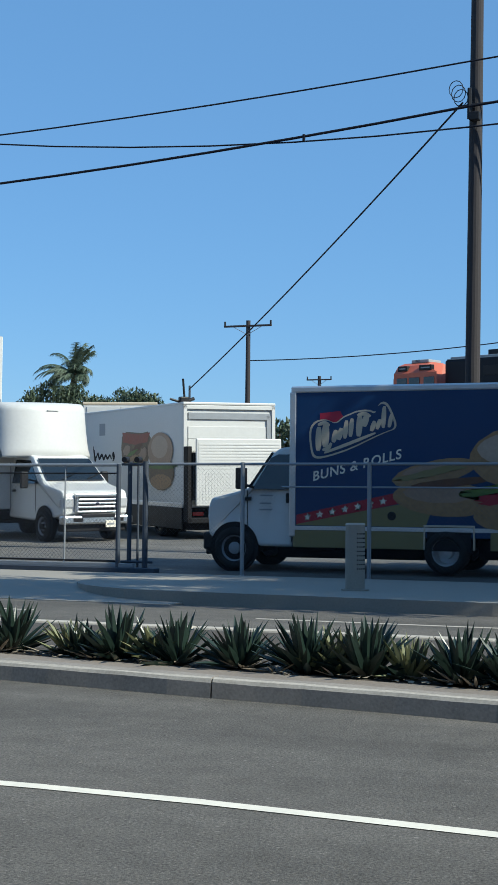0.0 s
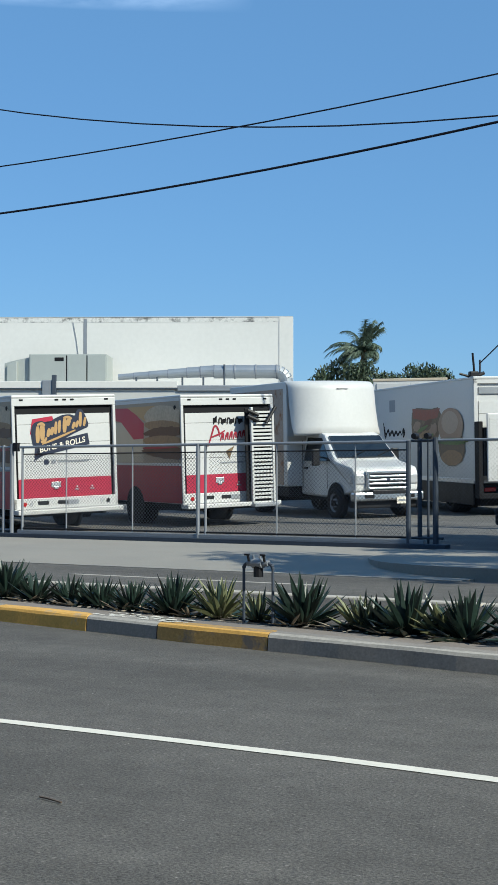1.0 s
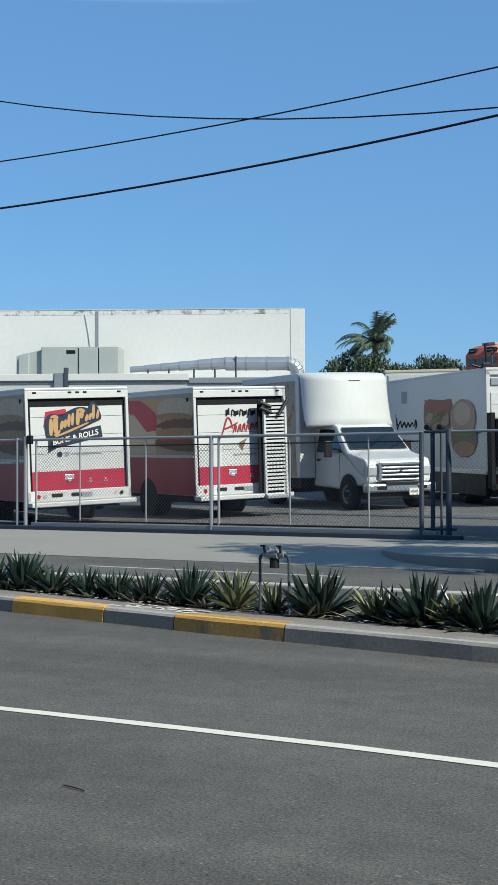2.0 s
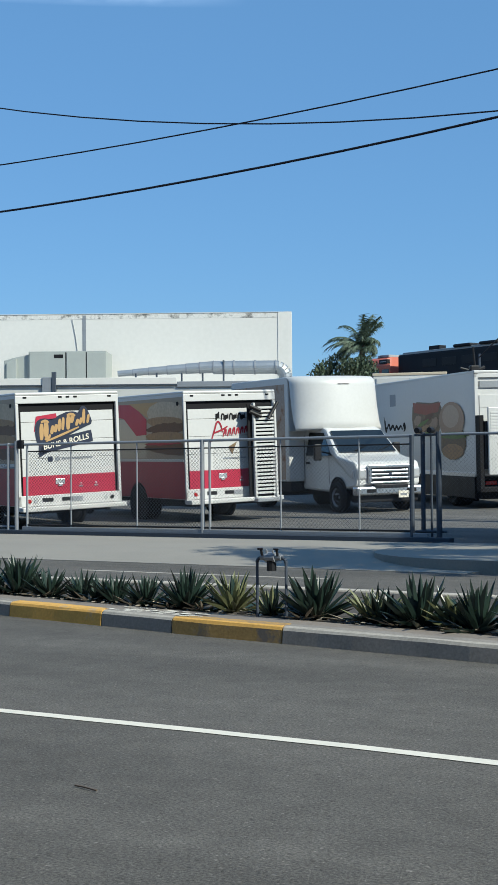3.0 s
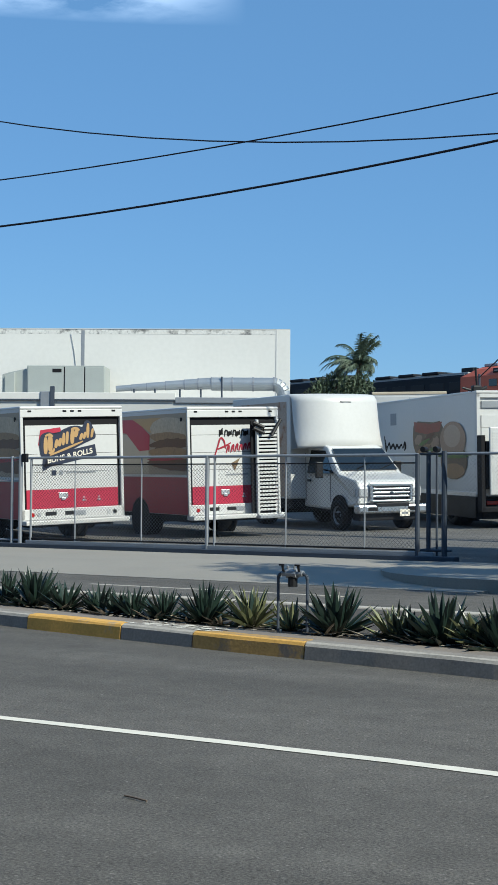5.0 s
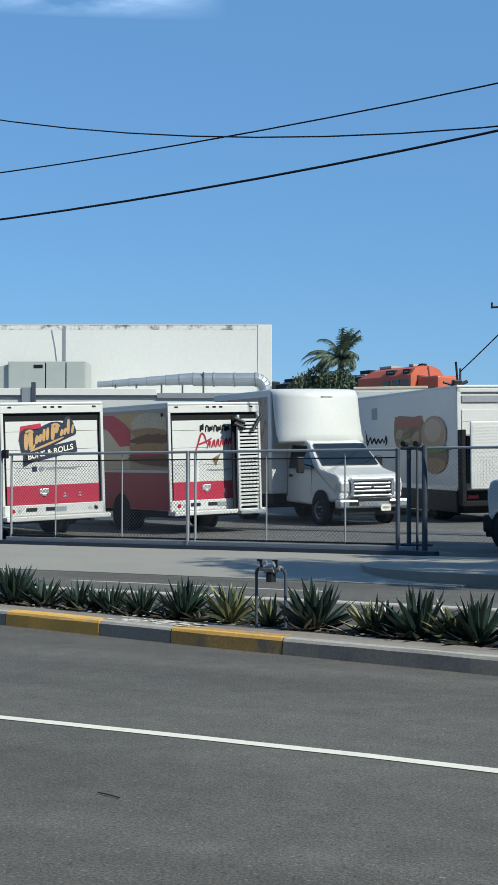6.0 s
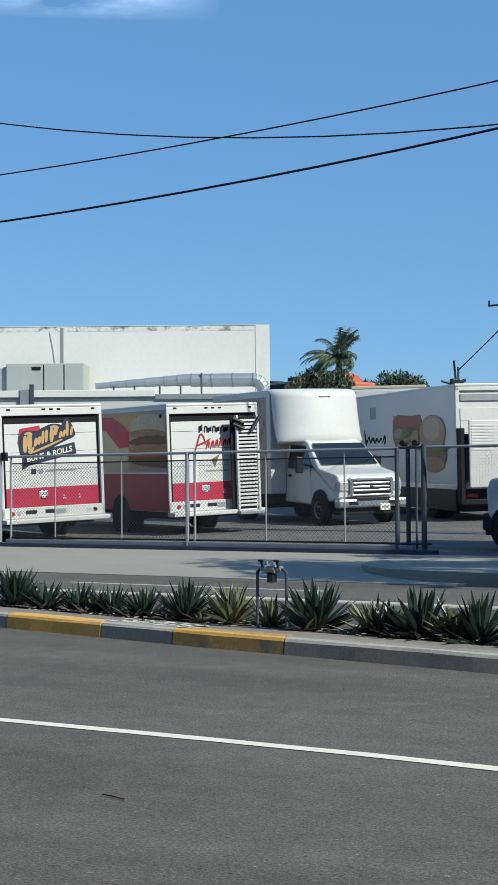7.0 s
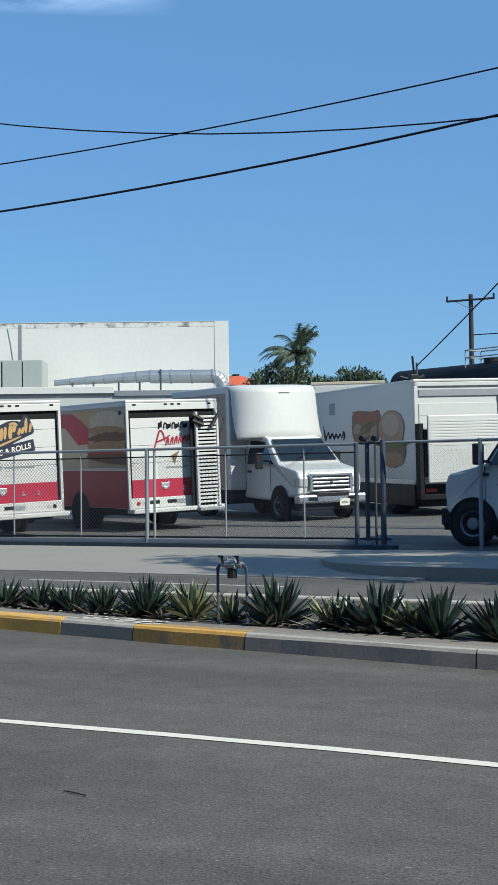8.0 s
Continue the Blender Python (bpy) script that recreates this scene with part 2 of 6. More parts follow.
def bx(bm, x0, x1, y0, y1, z0, z1, bevel=0.0, index=0):
    made = bmesh.ops.create_cube(bm, size=1, matrix=Matrix.Translation(((x0 + x1) / 2, (y0 + y1) / 2, (z0 + z1) / 2)) @ Matrix.Diagonal((abs(x1 - x0), abs(y1 - y0), abs(z1 - z0), 1)))
    vs = made["verts"]
    fs = {f for v in vs for f in v.link_faces}
    for f in fs:
        f.material_index = index
    if bevel:
        es = {e for v in vs for e in v.link_edges}
        bmesh.ops.bevel(bm, geom=list(es), offset=bevel, segments=2, affect="EDGES", profile=0.5)
    return bm


def box(x0, x1, y0, y1, z0, z1, bevel=0.0):
    return bx(bmesh.new(), x0, x1, y0, y1, z0, z1, bevel)


def tube(bm, a, b, r, n=8, r2=None):
    a, b = Vector(a), Vector(b)
    d = b - a
    m = Matrix.Translation((a + b) / 2) @ d.to_track_quat("Z", "Y").to_matrix().to_4x4()
    bmesh.ops.create_cone(bm, cap_ends=True, segments=n, radius1=r, radius2=r if r2 is None else r2, depth=d.length, matrix=m)
    return bm


def prism(pts, y0, y1, bevel=0.0):
    """A side outline in x and z, drawn out from y0 to y1."""
    bm = bmesh.new()
    a = [bm.verts.new((x, y0, z)) for x, z in pts]
    b = [bm.verts.new((x, y1, z)) for x, z in pts]
    bm.faces.new(a)
    bm.faces.new(b[::-1])
    for i in range(len(pts)):
        j = (i + 1) % len(pts)
        bm.faces.new((a[j], a[i], b[i], b[j]))
    bmesh.ops.recalc_face_normals(bm, faces=bm.faces[:])
    if bevel:
        bmesh.ops.bevel(bm, geom=bm.edges[:], offset=bevel, segments=2, affect="EDGES", profile=0.5)
    return bm


def sheet(pts, m, depth=0.004):
    """A thin flat shape with a straight or curved outline, lying in the plane of m, with a little thickness."""
    bm = bmesh.new()
    a = [bm.verts.new(m @ Vector((x, y, 0))) for x, y in pts]
    b = [bm.verts.new(m @ Vector((x, y, depth))) for x, y in pts]
    bm.faces.new(a)
    bm.faces.new(b)
    for i in range(len(pts)):
        j = (i + 1) % len(pts)
        bm.faces.new((a[i], a[j], b[j], b[i]))
    bmesh.ops.triangulate(bm, faces=[f for f in bm.faces if len(f.verts) > 4])
    return bm


def blob(cx, cy, rx, ry, turn=0.0, n=28, rough=0.0, seed=0):
    rnd = random.Random(seed)
    out = []
    for i in range(n):
        a = 2 * math.pi * i / n
        k = 1 + rough * rnd.uniform(-1, 1)
        x, y = rx * k * math.cos(a), ry * k * math.sin(a)
        out.append((cx + x * math.cos(turn) - y * math.sin(turn), cy + x * math.sin(turn) + y * math.cos(turn)))
    return out


def smooth_line(pts, closed=True, rounds=2):
    """Corners cut away, round after round."""
    for _ in range(rounds):
        out = [] if closed else [pts[0]]
        for i in range(len(pts) if closed else len(pts) - 1):
            (x0, y0), (x1, y1) = pts[i], pts[(i + 1) % len(pts)]
            out += [(0.75 * x0 + 0.25 * x1, 0.75 * y0 + 0.25 * y1), (0.25 * x0 + 0.75 * x1, 0.25 * y0 + 0.75 * y1)]
        pts = out if closed else out + [pts[-1]]
    return pts


def ribbon(pts, w, rounds=2):
    """The outline of a brush stroke along a line, thinner at its ends."""
    pts = smooth_line(pts, False, rounds)
    a, b = [], []
    for i, (x, y) in enumerate(pts):
        x0, y0 = pts[max(i - 1, 0)]
        x1, y1 = pts[min(i + 1, len(pts) - 1)]
        d = math.hypot(x1 - x0, y1 - y0) or 1
        k = w * (0.45 + 0.55 * math.sin(math.pi * i / (len(pts) - 1))) / 2
        a.append((x - (y1 - y0) / d * k, y + (x1 - x0) / d * k))
        b.append((x + (y1 - y0) / d * k, y - (x1 - x0) / d * k))
    return a + b[::-1]


def letters(text, size, m, material, parent, depth=0.003, shear=0.0, name="lettering", space=1.0):
    cu = bpy.data.curves.new(name, "FONT")
    cu.body, cu.size, cu.extrude, cu.shear, cu.space_character = text, size, depth, shear, space
    cu.align_x, cu.align_y = "CENTER", "CENTER"
    cu.offset = size * 0.018
    tmp = bpy.data.objects.new(name, cu)
    scene.collection.objects.link(tmp)
    me = bpy.data.meshes.new_from_object(tmp)
    bpy.data.objects.remove(tmp)
    me.transform(m)
    me.materials.append(material)
    ob = new(name, me)
    ob.parent = parent
    return ob


SLOPE = 0.03


def yard_z(y):
    return 0.12 + max(0.0, min(y, 44) - 23.3) * SLOPE


def on_yard(x, y, angle):
    """A vehicle's pose: its own -y points where its rear looks; it stands on the sloping yard."""
    return Matrix.Translation((x, y, yard_z(y))) @ Matrix.Rotation(math.atan(SLOPE), 4, "X") @ Matrix.Rotation(radians(angle), 4, "Z")


# ---- ground, roads, kerbs ----
def slab(name, pts, z0, z1, material, label, category):
    bm = bmesh.new()
    a = [bm.verts.new((x, y, z1)) for x, y in pts]
    b = [bm.verts.new((x, y, z0)) for x, y in pts]
    bm.faces.new(a)
    bm.faces.new(b[::-1])
    for i in range(len(pts)):
        j = (i + 1) % len(pts)
        bm.faces.new((a[i], b[i], b[j], a[j]))
    bmesh.ops.triangulate(bm, faces=[f for f in bm.faces if len(f.verts) > 4])
    return tagged(part(name, bm, material), label, category, kind="structure")


def ground_sheet():
    bm = bmesh.new()
    bmesh.ops.create_grid(bm, x_segments=2, y_segments=2, size=3000, matrix=Matrix.Translation((0, 0, -0.06)))
    tagged(part("ground", bm, EARTH), "dry bare earth reaching to the horizon", "ground", kind="structure")


def yard():
    """Sloping asphalt behind the fence, levelling out further back."""
    bm = bmesh.new()
    ys = [22.3, 22.6, 23.3, 27, 31, 36, 40, 44, 72]
    rows = [[bm.verts.new((x, y, yard_z(y) + (0 if y > 22.5 else 0.02))) for x in (-110, -40, -20, -5, 20, 60)] for y in ys]
    for a, b in zip(rows, rows[1:]):
        for i in range(5):
            bm.faces.new((a[i], a[i + 1], b[i + 1], b[i]))
    ext = bmesh.ops.extrude_face_region(bm, geom=bm.faces[:])
    for v in ext["geom"]:
        if isinstance(v, bmesh.types.BMVert):
            v.co.z -= 0.5
    tagged(part("yard", bm, YARD), "worn grey asphalt truck yard sloping up from the gate", "yard", kind="structure")


KERB_LINE = [(16, 6.6), (8, 7.7), (4, 8.3), (0, 8.88), (-1.4, 9.08), (-2.47, 9.26), (-3.75, 9.43), (-5.42, 9.70), (-6.42, 9.86), (-7.5, 10.08), (-8.75, 10.34), (-12, 11.1), (-18, 12.0), (-24, 12.4), (-34, 12.5)]


def kerb_y(x):
    for (x1, y1), (x0, y0) in zip(KERB_LINE, KERB_LINE[1:]):
        if x0 <= x <= x1:
            return y0 + (y1 - y0) * (x - x0) / (x1 - x0)
    return KERB_LINE[0][1]


def kerb_run(x0, x1, mats, parent, label=""):
    """A length of kerb with a battered face and a rounded, worn edge, its highlight painted paler."""
    prof = [(0.0, 0.0), (0.012, 0.105), (0.025, 0.128), (0.05, 0.138), (0.16, 0.141), (0.16, -0.05), (0.0, -0.05)]
    n = max(2, int((x1 - x0) / 0.3))
    bm = bmesh.new()
    rings = []
    rnd = random.Random(int(x0 * 100))
    for i in range(n + 1):
        x = x0 + (x1 - x0) * i / n
        w = rnd.uniform(-0.004, 0.004)
        rings.append([bm.verts.new((x, kerb_y(x) + d + w, z + (rnd.uniform(-0.003, 0.003) if z > 0.1 else 0))) for d, z in prof])
    for a, b in zip(rings, rings[1:]):
        for k in range(len(prof)):
            j = (k + 1) % len(prof)
            f = bm.faces.new((a[k], a[j], b[j], b[k]))
            # the rounded nose takes the second, paler colour as a painted highlight
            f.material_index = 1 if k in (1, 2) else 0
    bm.faces.new(rings[0])
    bm.faces.new(rings[-1][::-1])
    return part("kerb_stone", bm, mats, parent, label)


def median():
    top = thing("median_kerb", "concrete median kerb with worn yellow paint", "kerb", kind="structure")
    cuts = [-34, -26, -20, -15.6, -13.2, -10.8, -8.8, -7.5, -6.62, -5.43, -3.4, -1.4, 0.6, 3, 6, 10, 16]
    for a, b in zip(cuts, cuts[1:]):
        painted = {-8.8: (KERB_YELLOW, KERB_YELLOW), -6.62: (KERB_FADED, KERB_YELLOW)}.get(a)
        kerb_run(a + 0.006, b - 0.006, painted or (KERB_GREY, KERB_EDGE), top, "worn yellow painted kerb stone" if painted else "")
    # spilt white paint on the strip between the painted lengths
    rnd = random.Random(8)
    bm = bmesh.new()
    for _ in range(34):
        x = rnd.uniform(-7.5, -6.45)
        cy, rx = kerb_y(x) + rnd.uniform(0.1, 0.36), rnd.uniform(0.02, 0.13)
        ring = [bm.verts.new((px, py, 0.1425)) for px, py in blob(x, cy, rx, rnd.uniform(0.008, 0.03), -0.2, 12, 0.35, rnd.random())]
        bm.faces.new(ring)
    tagged(part("paint_spill", bm, PAINT_WHITE), "spilt white paint flecks on the median strip", "paint spill", kind="stuff")
    xs = [x for x, _ in KERB_LINE]
    front = [(x, kerb_y(x) + 0.162) for x in xs]
    back = [(x, kerb_y(x) + 0.47) for x in xs]
    slab("median_strip", front + back[::-1], -0.05, 0.133, STRIP, "brown concrete strip behind the median kerb", "paving")
    soil = [(x, kerb_y(x) + 0.472) for x in xs]
    slab("planter_bed", soil + [(-34, 13.48), (-20, 12.88), (16, 12.88)], -0.05, 0.12, MULCH, "planter bed of dark soil and litter", "planter")
    bm = bmesh.new()
    x = -14.0
    while x < 14:
        bx(bm, x, x + 2.99, 12.9, 13.07, -0.05, 0.145, 0.02)
        x += 3.0
    tagged(part("median_back_kerb", bm, KERB_EDGE), "pale concrete kerb at the back of the planter", "kerb", kind="structure")


def street():
    slab("road", [(-120, -30), (120, -30), (120, 17.42), (-120, 17.42)], -0.055, 0.0, ASPHALT, "grey asphalt street with fine wear", "road")
    bm = bmesh.new()
    rnd = random.Random(3)
    bend = [(-60, 6.1), (-8, 6.19), (-5.5, 6.225), (-4, 6.27), (-3, 6.285), (-2.2, 6.26), (-1.5, 6.2), (-0.8, 6.135), (1, 5.9), (6, 5.1), (14, 3.6)]
    for (x0, y0), (x1, y1) in zip(bend, bend[1:]):
        n = max(2, int((x1 - x0) / 0.25))
        for k in range(n):
            xa, xb = x0 + (x1 - x0) * k / n, x0 + (x1 - x0) * (k + 1) / n
            ya, yb = y0 + (y1 - y0) * k / n, y0 + (y1 - y0) * (k + 1) / n
            w, e = rnd.uniform(-0.002, 0.002), rnd.uniform(-0.003, 0.003)
            bm.faces.new([bm.verts.new(c) for c in ((xa, ya - 0.049 + w, 0.004), (xb, yb - 0.049 + w, 0.004), (xb, yb + 0.049 + e, 0.004), (xa, ya + 0.049 + e, 0.004))])
    tagged(part("lane_line", bm, PAINT_WHITE), "solid white painted lane line", "road marking", kind="structure")
    bm = bmesh.new()
    for x0, x1 in ((-12.3, -8.3), (-5.4, 8)):
        bx(bm, x0, x1, 15.76, 15.86, 0.0, 0.004)
    tagged(part("far_lane_line", bm, KERB_EDGE), "white painted line on the far lane", "road marking", kind="structure")
    # far side: gutter, driveway apron rising to the gate, and a raised pavement beside it
    bm = bmesh.new()
    rows = [[bm.verts.new((x, y, z if x < -8 or y > 19 else 0.006)) for x in (-80, -30, -18, -7.2)] for y, z in ((17.43, 0.012), (18.0, 0.05), (19.6, 0.12), (22.28, 0.14))]
    for a, b in zip(rows, rows[1:]):
        for i in range(3):
            bm.faces.new((a[i], a[i + 1], b[i + 1], b[i]))
    ext = bmesh.ops.extrude_face_region(bm, geom=bm.faces[:])
    for v in ext["geom"]:
        if isinstance(v, bmesh.types.BMVert):
            v.co.z -= 0.2
    tagged(part("driveway", bm, CONCRETE), "pale concrete driveway apron in front of the gate", "driveway", kind="structure")
    # raised pavement with a rounded corner at the driveway
    out = [(-9.69, 22.28), (-9.69, 20.4)]
    for i in range(9):
        a = math.pi + i * math.pi / 16
        out.append((-7.2 + 2.49 * math.cos(a), 20.2 + 2.3 * math.sin(a)))
    out += [(-3, 17.6), (30, 17.44), (30, 22.28)]
    slab("pavement", out, -0.1, 0.15, CONCRETE, "raised concrete pavement with a kerb, dappled by tree shade", "pavement")


# ---- fence and gate ----
def chain_link(x0, x1, z0, z1, y, parent, r=0.002):
    bm = bmesh.new()
    step, h = 0.075, z1 - z0
    n = int((x1 - x0 + h) / step)
    for s in (1, -1):
        for i in range(n):
            a = x0 - h + i * step
            p, q = (a, z0), (a + h, z1)
            if p[0] < x0:
                p = (x0, z0 + x0 - a)
            if q[0] > x1:
                q = (x1, z0 + x1 - a)
            if q[0] - p[0] < 0.02:
                continue
            if s < 0:
                p, q = (x0 + x1 - p[0], p[1]), (x0 + x1 - q[0], q[1])
            d = 0.002 * s
            vs = []
            for (x, z) in (p, q):
                vs.append([bm.verts.new((x + u, y + d + v, z + w)) for u, v, w in ((-r * s, -r, r), (r * s, -r, -r), (0, r, 0))])
            for k in range(3):
                bm.faces.new((vs[0][k], vs[0][(k + 1) % 3], vs[1][(k + 1) % 3], vs[1][k]))
    ob = part("chain_link", bm, WIRE, parent, "galvanised diamond wire mesh")
    ob["kind"] = "stuff"
    return ob


def rod(name, a, b, r, parent, material=GALV, n=10, label=""):
    return part(name, tube(bmesh.new(), a, b, r, n), material, parent, label, smooth=False)


def fence():
    y = 22.8
    # rolling gate
    tagged(part("gate_track", box(-30, -9.75, y - 0.13, y + 0.1, 0.08, 0.205, 0.012), STEEL_DARK), "dark steel track under the sliding gate", "gate track", kind="structure")
    gate = thing("sliding_gate", "galvanised chain-link sliding gate, closed across the driveway", "gate", Matrix.Identity(4))
    rod("top_rail", (-19.4, y, 1.985), (-10.48, y, 1.985), 0.027, gate)
    rod("second_rail", (-19.3, y, 1.84), (-10.48, y, 1.84), 0.013, gate, BLACK)
    rod("bottom_rail", (-19.4, y, 0.31), (-10.48, y, 0.31), 0.018, gate, BLACK)
    part("ground_beam", box(-19.45, -10.2, y - 0.03, y + 0.03, 0.2, 0.275, 0.01), GALV, gate)
    for x, r in ((-19.33, 0.026), (-18.16, 0.016), (-16.49, 0.016), (-14.93, 0.042), (-14.76, 0.026), (-13.18, 0.016), (-11.54, 0.016), (-10.5, 0.042)):
        rod("gate_post", (x, y, 0.17), (x, y, 2.0), r, gate, STEEL_DARK if x > -11 else GALV)
    x = -19.0
    while x < -10.6:
        rod("beam_strut", (x, y, 0.22), (x, y, 0.31), 0.012, gate)
        x += 0.95
    chain_link(-19.3, -14.98, 0.31, 1.84, y + 0.03, gate, 0.0028)
    chain_link(-14.7, -10.55, 0.31, 1.84, y + 0.03, gate, 0.0017)
    guide = thing("gate_guide", "steel guide posts and rollers where the gate slides", "gate post", Matrix.Identity(4))
    for x, yy, r in ((-10.36, 22.96, 0.04), (-10.03, 22.9, 0.05), (-10.27, 23.12, 0.022)):
        rod("post", (x, yy, 0.1), (x, yy, 2.05), r, guide, GALV if x > -10 else STEEL_DARK)
    rod("cross_bar", (-10.5, 22.93, 2.0), (-9.9, 22.93, 2.0), 0.022, guide, STEEL_DARK)
    rod("foot_bar", (-10.5, 22.93, 0.3), (-9.9, 22.93, 0.3), 0.022, guide, STEEL_DARK)
    for x in (-10.42, -10.18):
        part("roller", tube(bmesh.new(), (x, 22.84, 2.08), (x, 22.98, 2.08), 0.05, 12), BLACK, guide)
    left = thing("fence", "galvanised chain-link fence beside the yard gate", "fence", Matrix.Identity(4))
    for x in (-19.62, -22.0, -24.4, -26.8, -29.2):
        rod("post", (x, y, 0.1), (x, y, 2.06), 0.045 if x > -20 else 0.03, left)
    rod("post", (-19.85, y, 0.1), (-19.85, y, 2.03), 0.032, left)
    part("latch", box(-19.57, -19.44, y - 0.04, y + 0.04, 1.9, 2.08, 0.01), BLACK, left)
    rod("top_rail", (-30, y, 1.99), (-19.65, y, 1.99), 0.024, left)
    rod("middle_rail", (-30, y, 1.5), (-19.65, y, 1.5), 0.02, left)
    rod("bottom_rail", (-30, y, 0.27), (-19.65, y, 0.27), 0.02, left)
    chain_link(-26, -19.88, 0.2, 1.98, y + 0.03, left)
    right = thing("fence", "galvanised chain-link fence in front of the navy truck", "fence", Matrix.Identity(4))
    for x in (-8.19, -5.98, -3.78, -1.6, 0.6):
        rod("post", (x, y, 0.1), (x, y, 2.03), 0.036, right)
    rod("top_rail", (-9.93, y, 2.0), (1, y, 2.0), 0.024, right)
    rod("middle_rail", (-7.5, y + 0.02, 1.62), (1, y + 0.02, 1.62), 0.014, right)
    chain_link(-9.93, -3, 0.18, 1.99, y + 0.03, right, 0.0007)


# ---- vehicles ----
def wheel(parent, x, y, r, w, side, dual=False):
    """A tyre and its pressed rim; side is +1 where the rim faces +x."""
    bm = bmesh.new()
    prof = [(r * 0.62, -w / 2), (r * 0.9, -w / 2), (r * 0.98, -w * 0.38), (r, -w * 0.2), (r, w * 0.2), (r * 0.98, w * 0.38), (r * 0.9, w / 2), (r * 0.62, w / 2), (r * 0.55, 0)]
    n = 28
    rings = [[bm.verts.new((s, q * math.cos(2 * math.pi * k / n), q * math.sin(2 * math.pi * k / n))) for q, s in prof] for k in range(n)]
    for k in range(n):
        a, b = rings[k], rings[(k + 1) % n]
        for i in range(len(prof)):
            j = (i + 1) % len(prof)
            bm.faces.new((a[i], a[j], b[j], b[i]))
    hub = new("wheel")
    hub.parent = parent
    hub.location = (x, y, r)
    part("tyre", bm, RUBBER, hub, smooth=True)
    bm = bmesh.new()
    depth = -0.10 if dual else 0.0
    s = side
    prof = [(r * 0.62, w * 0.46), (r * 0.58, w * 0.40), (r * 0.5, w * 0.15 + depth), (r * 0.3, w * 0.2 + depth), (r * 0.27, w * 0.42 + depth * 0.4), (r * 0.12, w * 0.46 + depth * 0.4), (0.001, w * 0.46 + depth * 0.4)]
    rings = [[bm.verts.new((s * t, q * math.cos(2 * math.pi * k / 24), q * math.sin(2 * math.pi * k / 24))) for q, t in prof] for k in range(24)]
    for k in range(24):
        a, b = rings[k], rings[(k + 1) % 24]
        for i in range(len(prof) - 1):
            bm.faces.new((a[i], a[i + 1], b[i + 1], b[i]))
    part("rim", bm, SILVER if dual else GALV, hub, smooth=False)
    return hub


def rounded(w, h, r, n=5):
    out = []
    for cx, cy, a0 in ((w / 2 - r, h / 2 - r, 0), (-w / 2 + r, h / 2 - r, 90), (-w / 2 + r, -h / 2 + r, 180), (w / 2 - r, -h / 2 + r, 270)):
        for i in range(n + 1):
            a = radians(a0 + 90 * i / n)
            out.append((cx + r * math.cos(a), cy + r * math.sin(a)))
    return out


REAR = Matrix.Rotation(radians(90), 4, "X")          # x right, y up, faces -y


def rear_plane(y, z):
    return Matrix.Translation((0, y, z)) @ REAR


LEFT = Matrix.Rotation(radians(-90), 4, "Z") @ REAR  # faces -x; its x runs towards -y (the rear)


def left_plane(x, y, z):
    return Matrix.Translation((x, y, z)) @ LEFT


def script_logo(parent, m, k, colours):
    """A slanted script mark drawn as plain shapes: a red tag, a dark swash, gold strokes with a dark rim."""
    red, rim, fill, dark = colours

    def put(name, pts, lift, material, turn=0.0):
        c, s = math.cos(turn), math.sin(turn)
        part(name, sheet([((x * c - y * s) * k, (x * s + y * c) * k) for x, y in pts], m @ Matrix.Translation((0, 0, lift)), 0.002), material, parent)

    t = radians(11)
    put("logo_tag", [(-0.72, 0.02), (-0.6, 0.34), (-0.12, 0.31), (-0.1, 0.1)] if k < 1.1 else [(-0.5, 0.1), (-0.46, 0.36), (-0.14, 0.33), (-0.05, 0.1)], 0.002, red, t)
    outline = [(-0.68, -0.2), (-0.66, 0.1), (-0.56, 0.24), (-0.36, 0.24), (-0.24, 0.14), (-0.1, 0.22), (0.02, 0.24), (0.12, 0.26), (0.3, 0.24), (0.4, 0.17), (0.46, 0.3), (0.58, 0.3), (0.64, 0.12), (0.67, -0.1), (0.5, -0.12), (0.3, -0.16), (-0.1, -0.26), (-0.5, -0.3), (-0.64, -0.28)]
    outline = smooth_line(outline)
    put("logo_rim", [(x * 1.05, y * 1.1) for x, y in outline], 0.005, fill if k > 1.1 else rim, t)
    put("logo_ground", outline, 0.008, rim, t)
    # a run of plain slanted strokes, tall at both ends and in the middle
    strokes = []
    for x, top_, low, w in ((-0.56, 0.16, -0.2, 0.1), (-0.44, 0.2, -0.17, 0.12), (-0.3, 0.06, -0.12, 0.085), (-0.21, 0.07, -0.1, 0.085), (-0.11, 0.17, -0.1, 0.075), (-0.02, 0.18, -0.09, 0.075), (0.11, 0.2, -0.11, 0.1), (0.22, 0.19, 0.02, 0.1), (0.32, 0.07, -0.07, 0.075), (0.41, 0.08, -0.06, 0.07), (0.51, 0.26, -0.06, 0.075), (0.6, 0.12, -0.07, 0.065)):
        strokes.append(([(x - 0.03, low), (x + 0.01, (top_ + low) / 2), (x + 0.05, top_)], w))
    strokes += [([(-0.52, 0.19), (-0.4, 0.21), (-0.34, 0.14)], 0.06), ([(-0.52, -0.2), (-0.42, -0.2), (-0.36, -0.12)], 0.06), ([(0.12, 0.21), (0.24, 0.22), (0.32, 0.15)], 0.06)]
    for i, (line, w) in enumerate(strokes):
        put("logo_stroke", ribbon(line, w), 0.011 + 0.0004 * i, fill, t)
    put("logo_swash", ribbon([(-0.5, -0.25), (-0.1, -0.19), (0.35, -0.11)], 0.05), 0.017, fill, t)


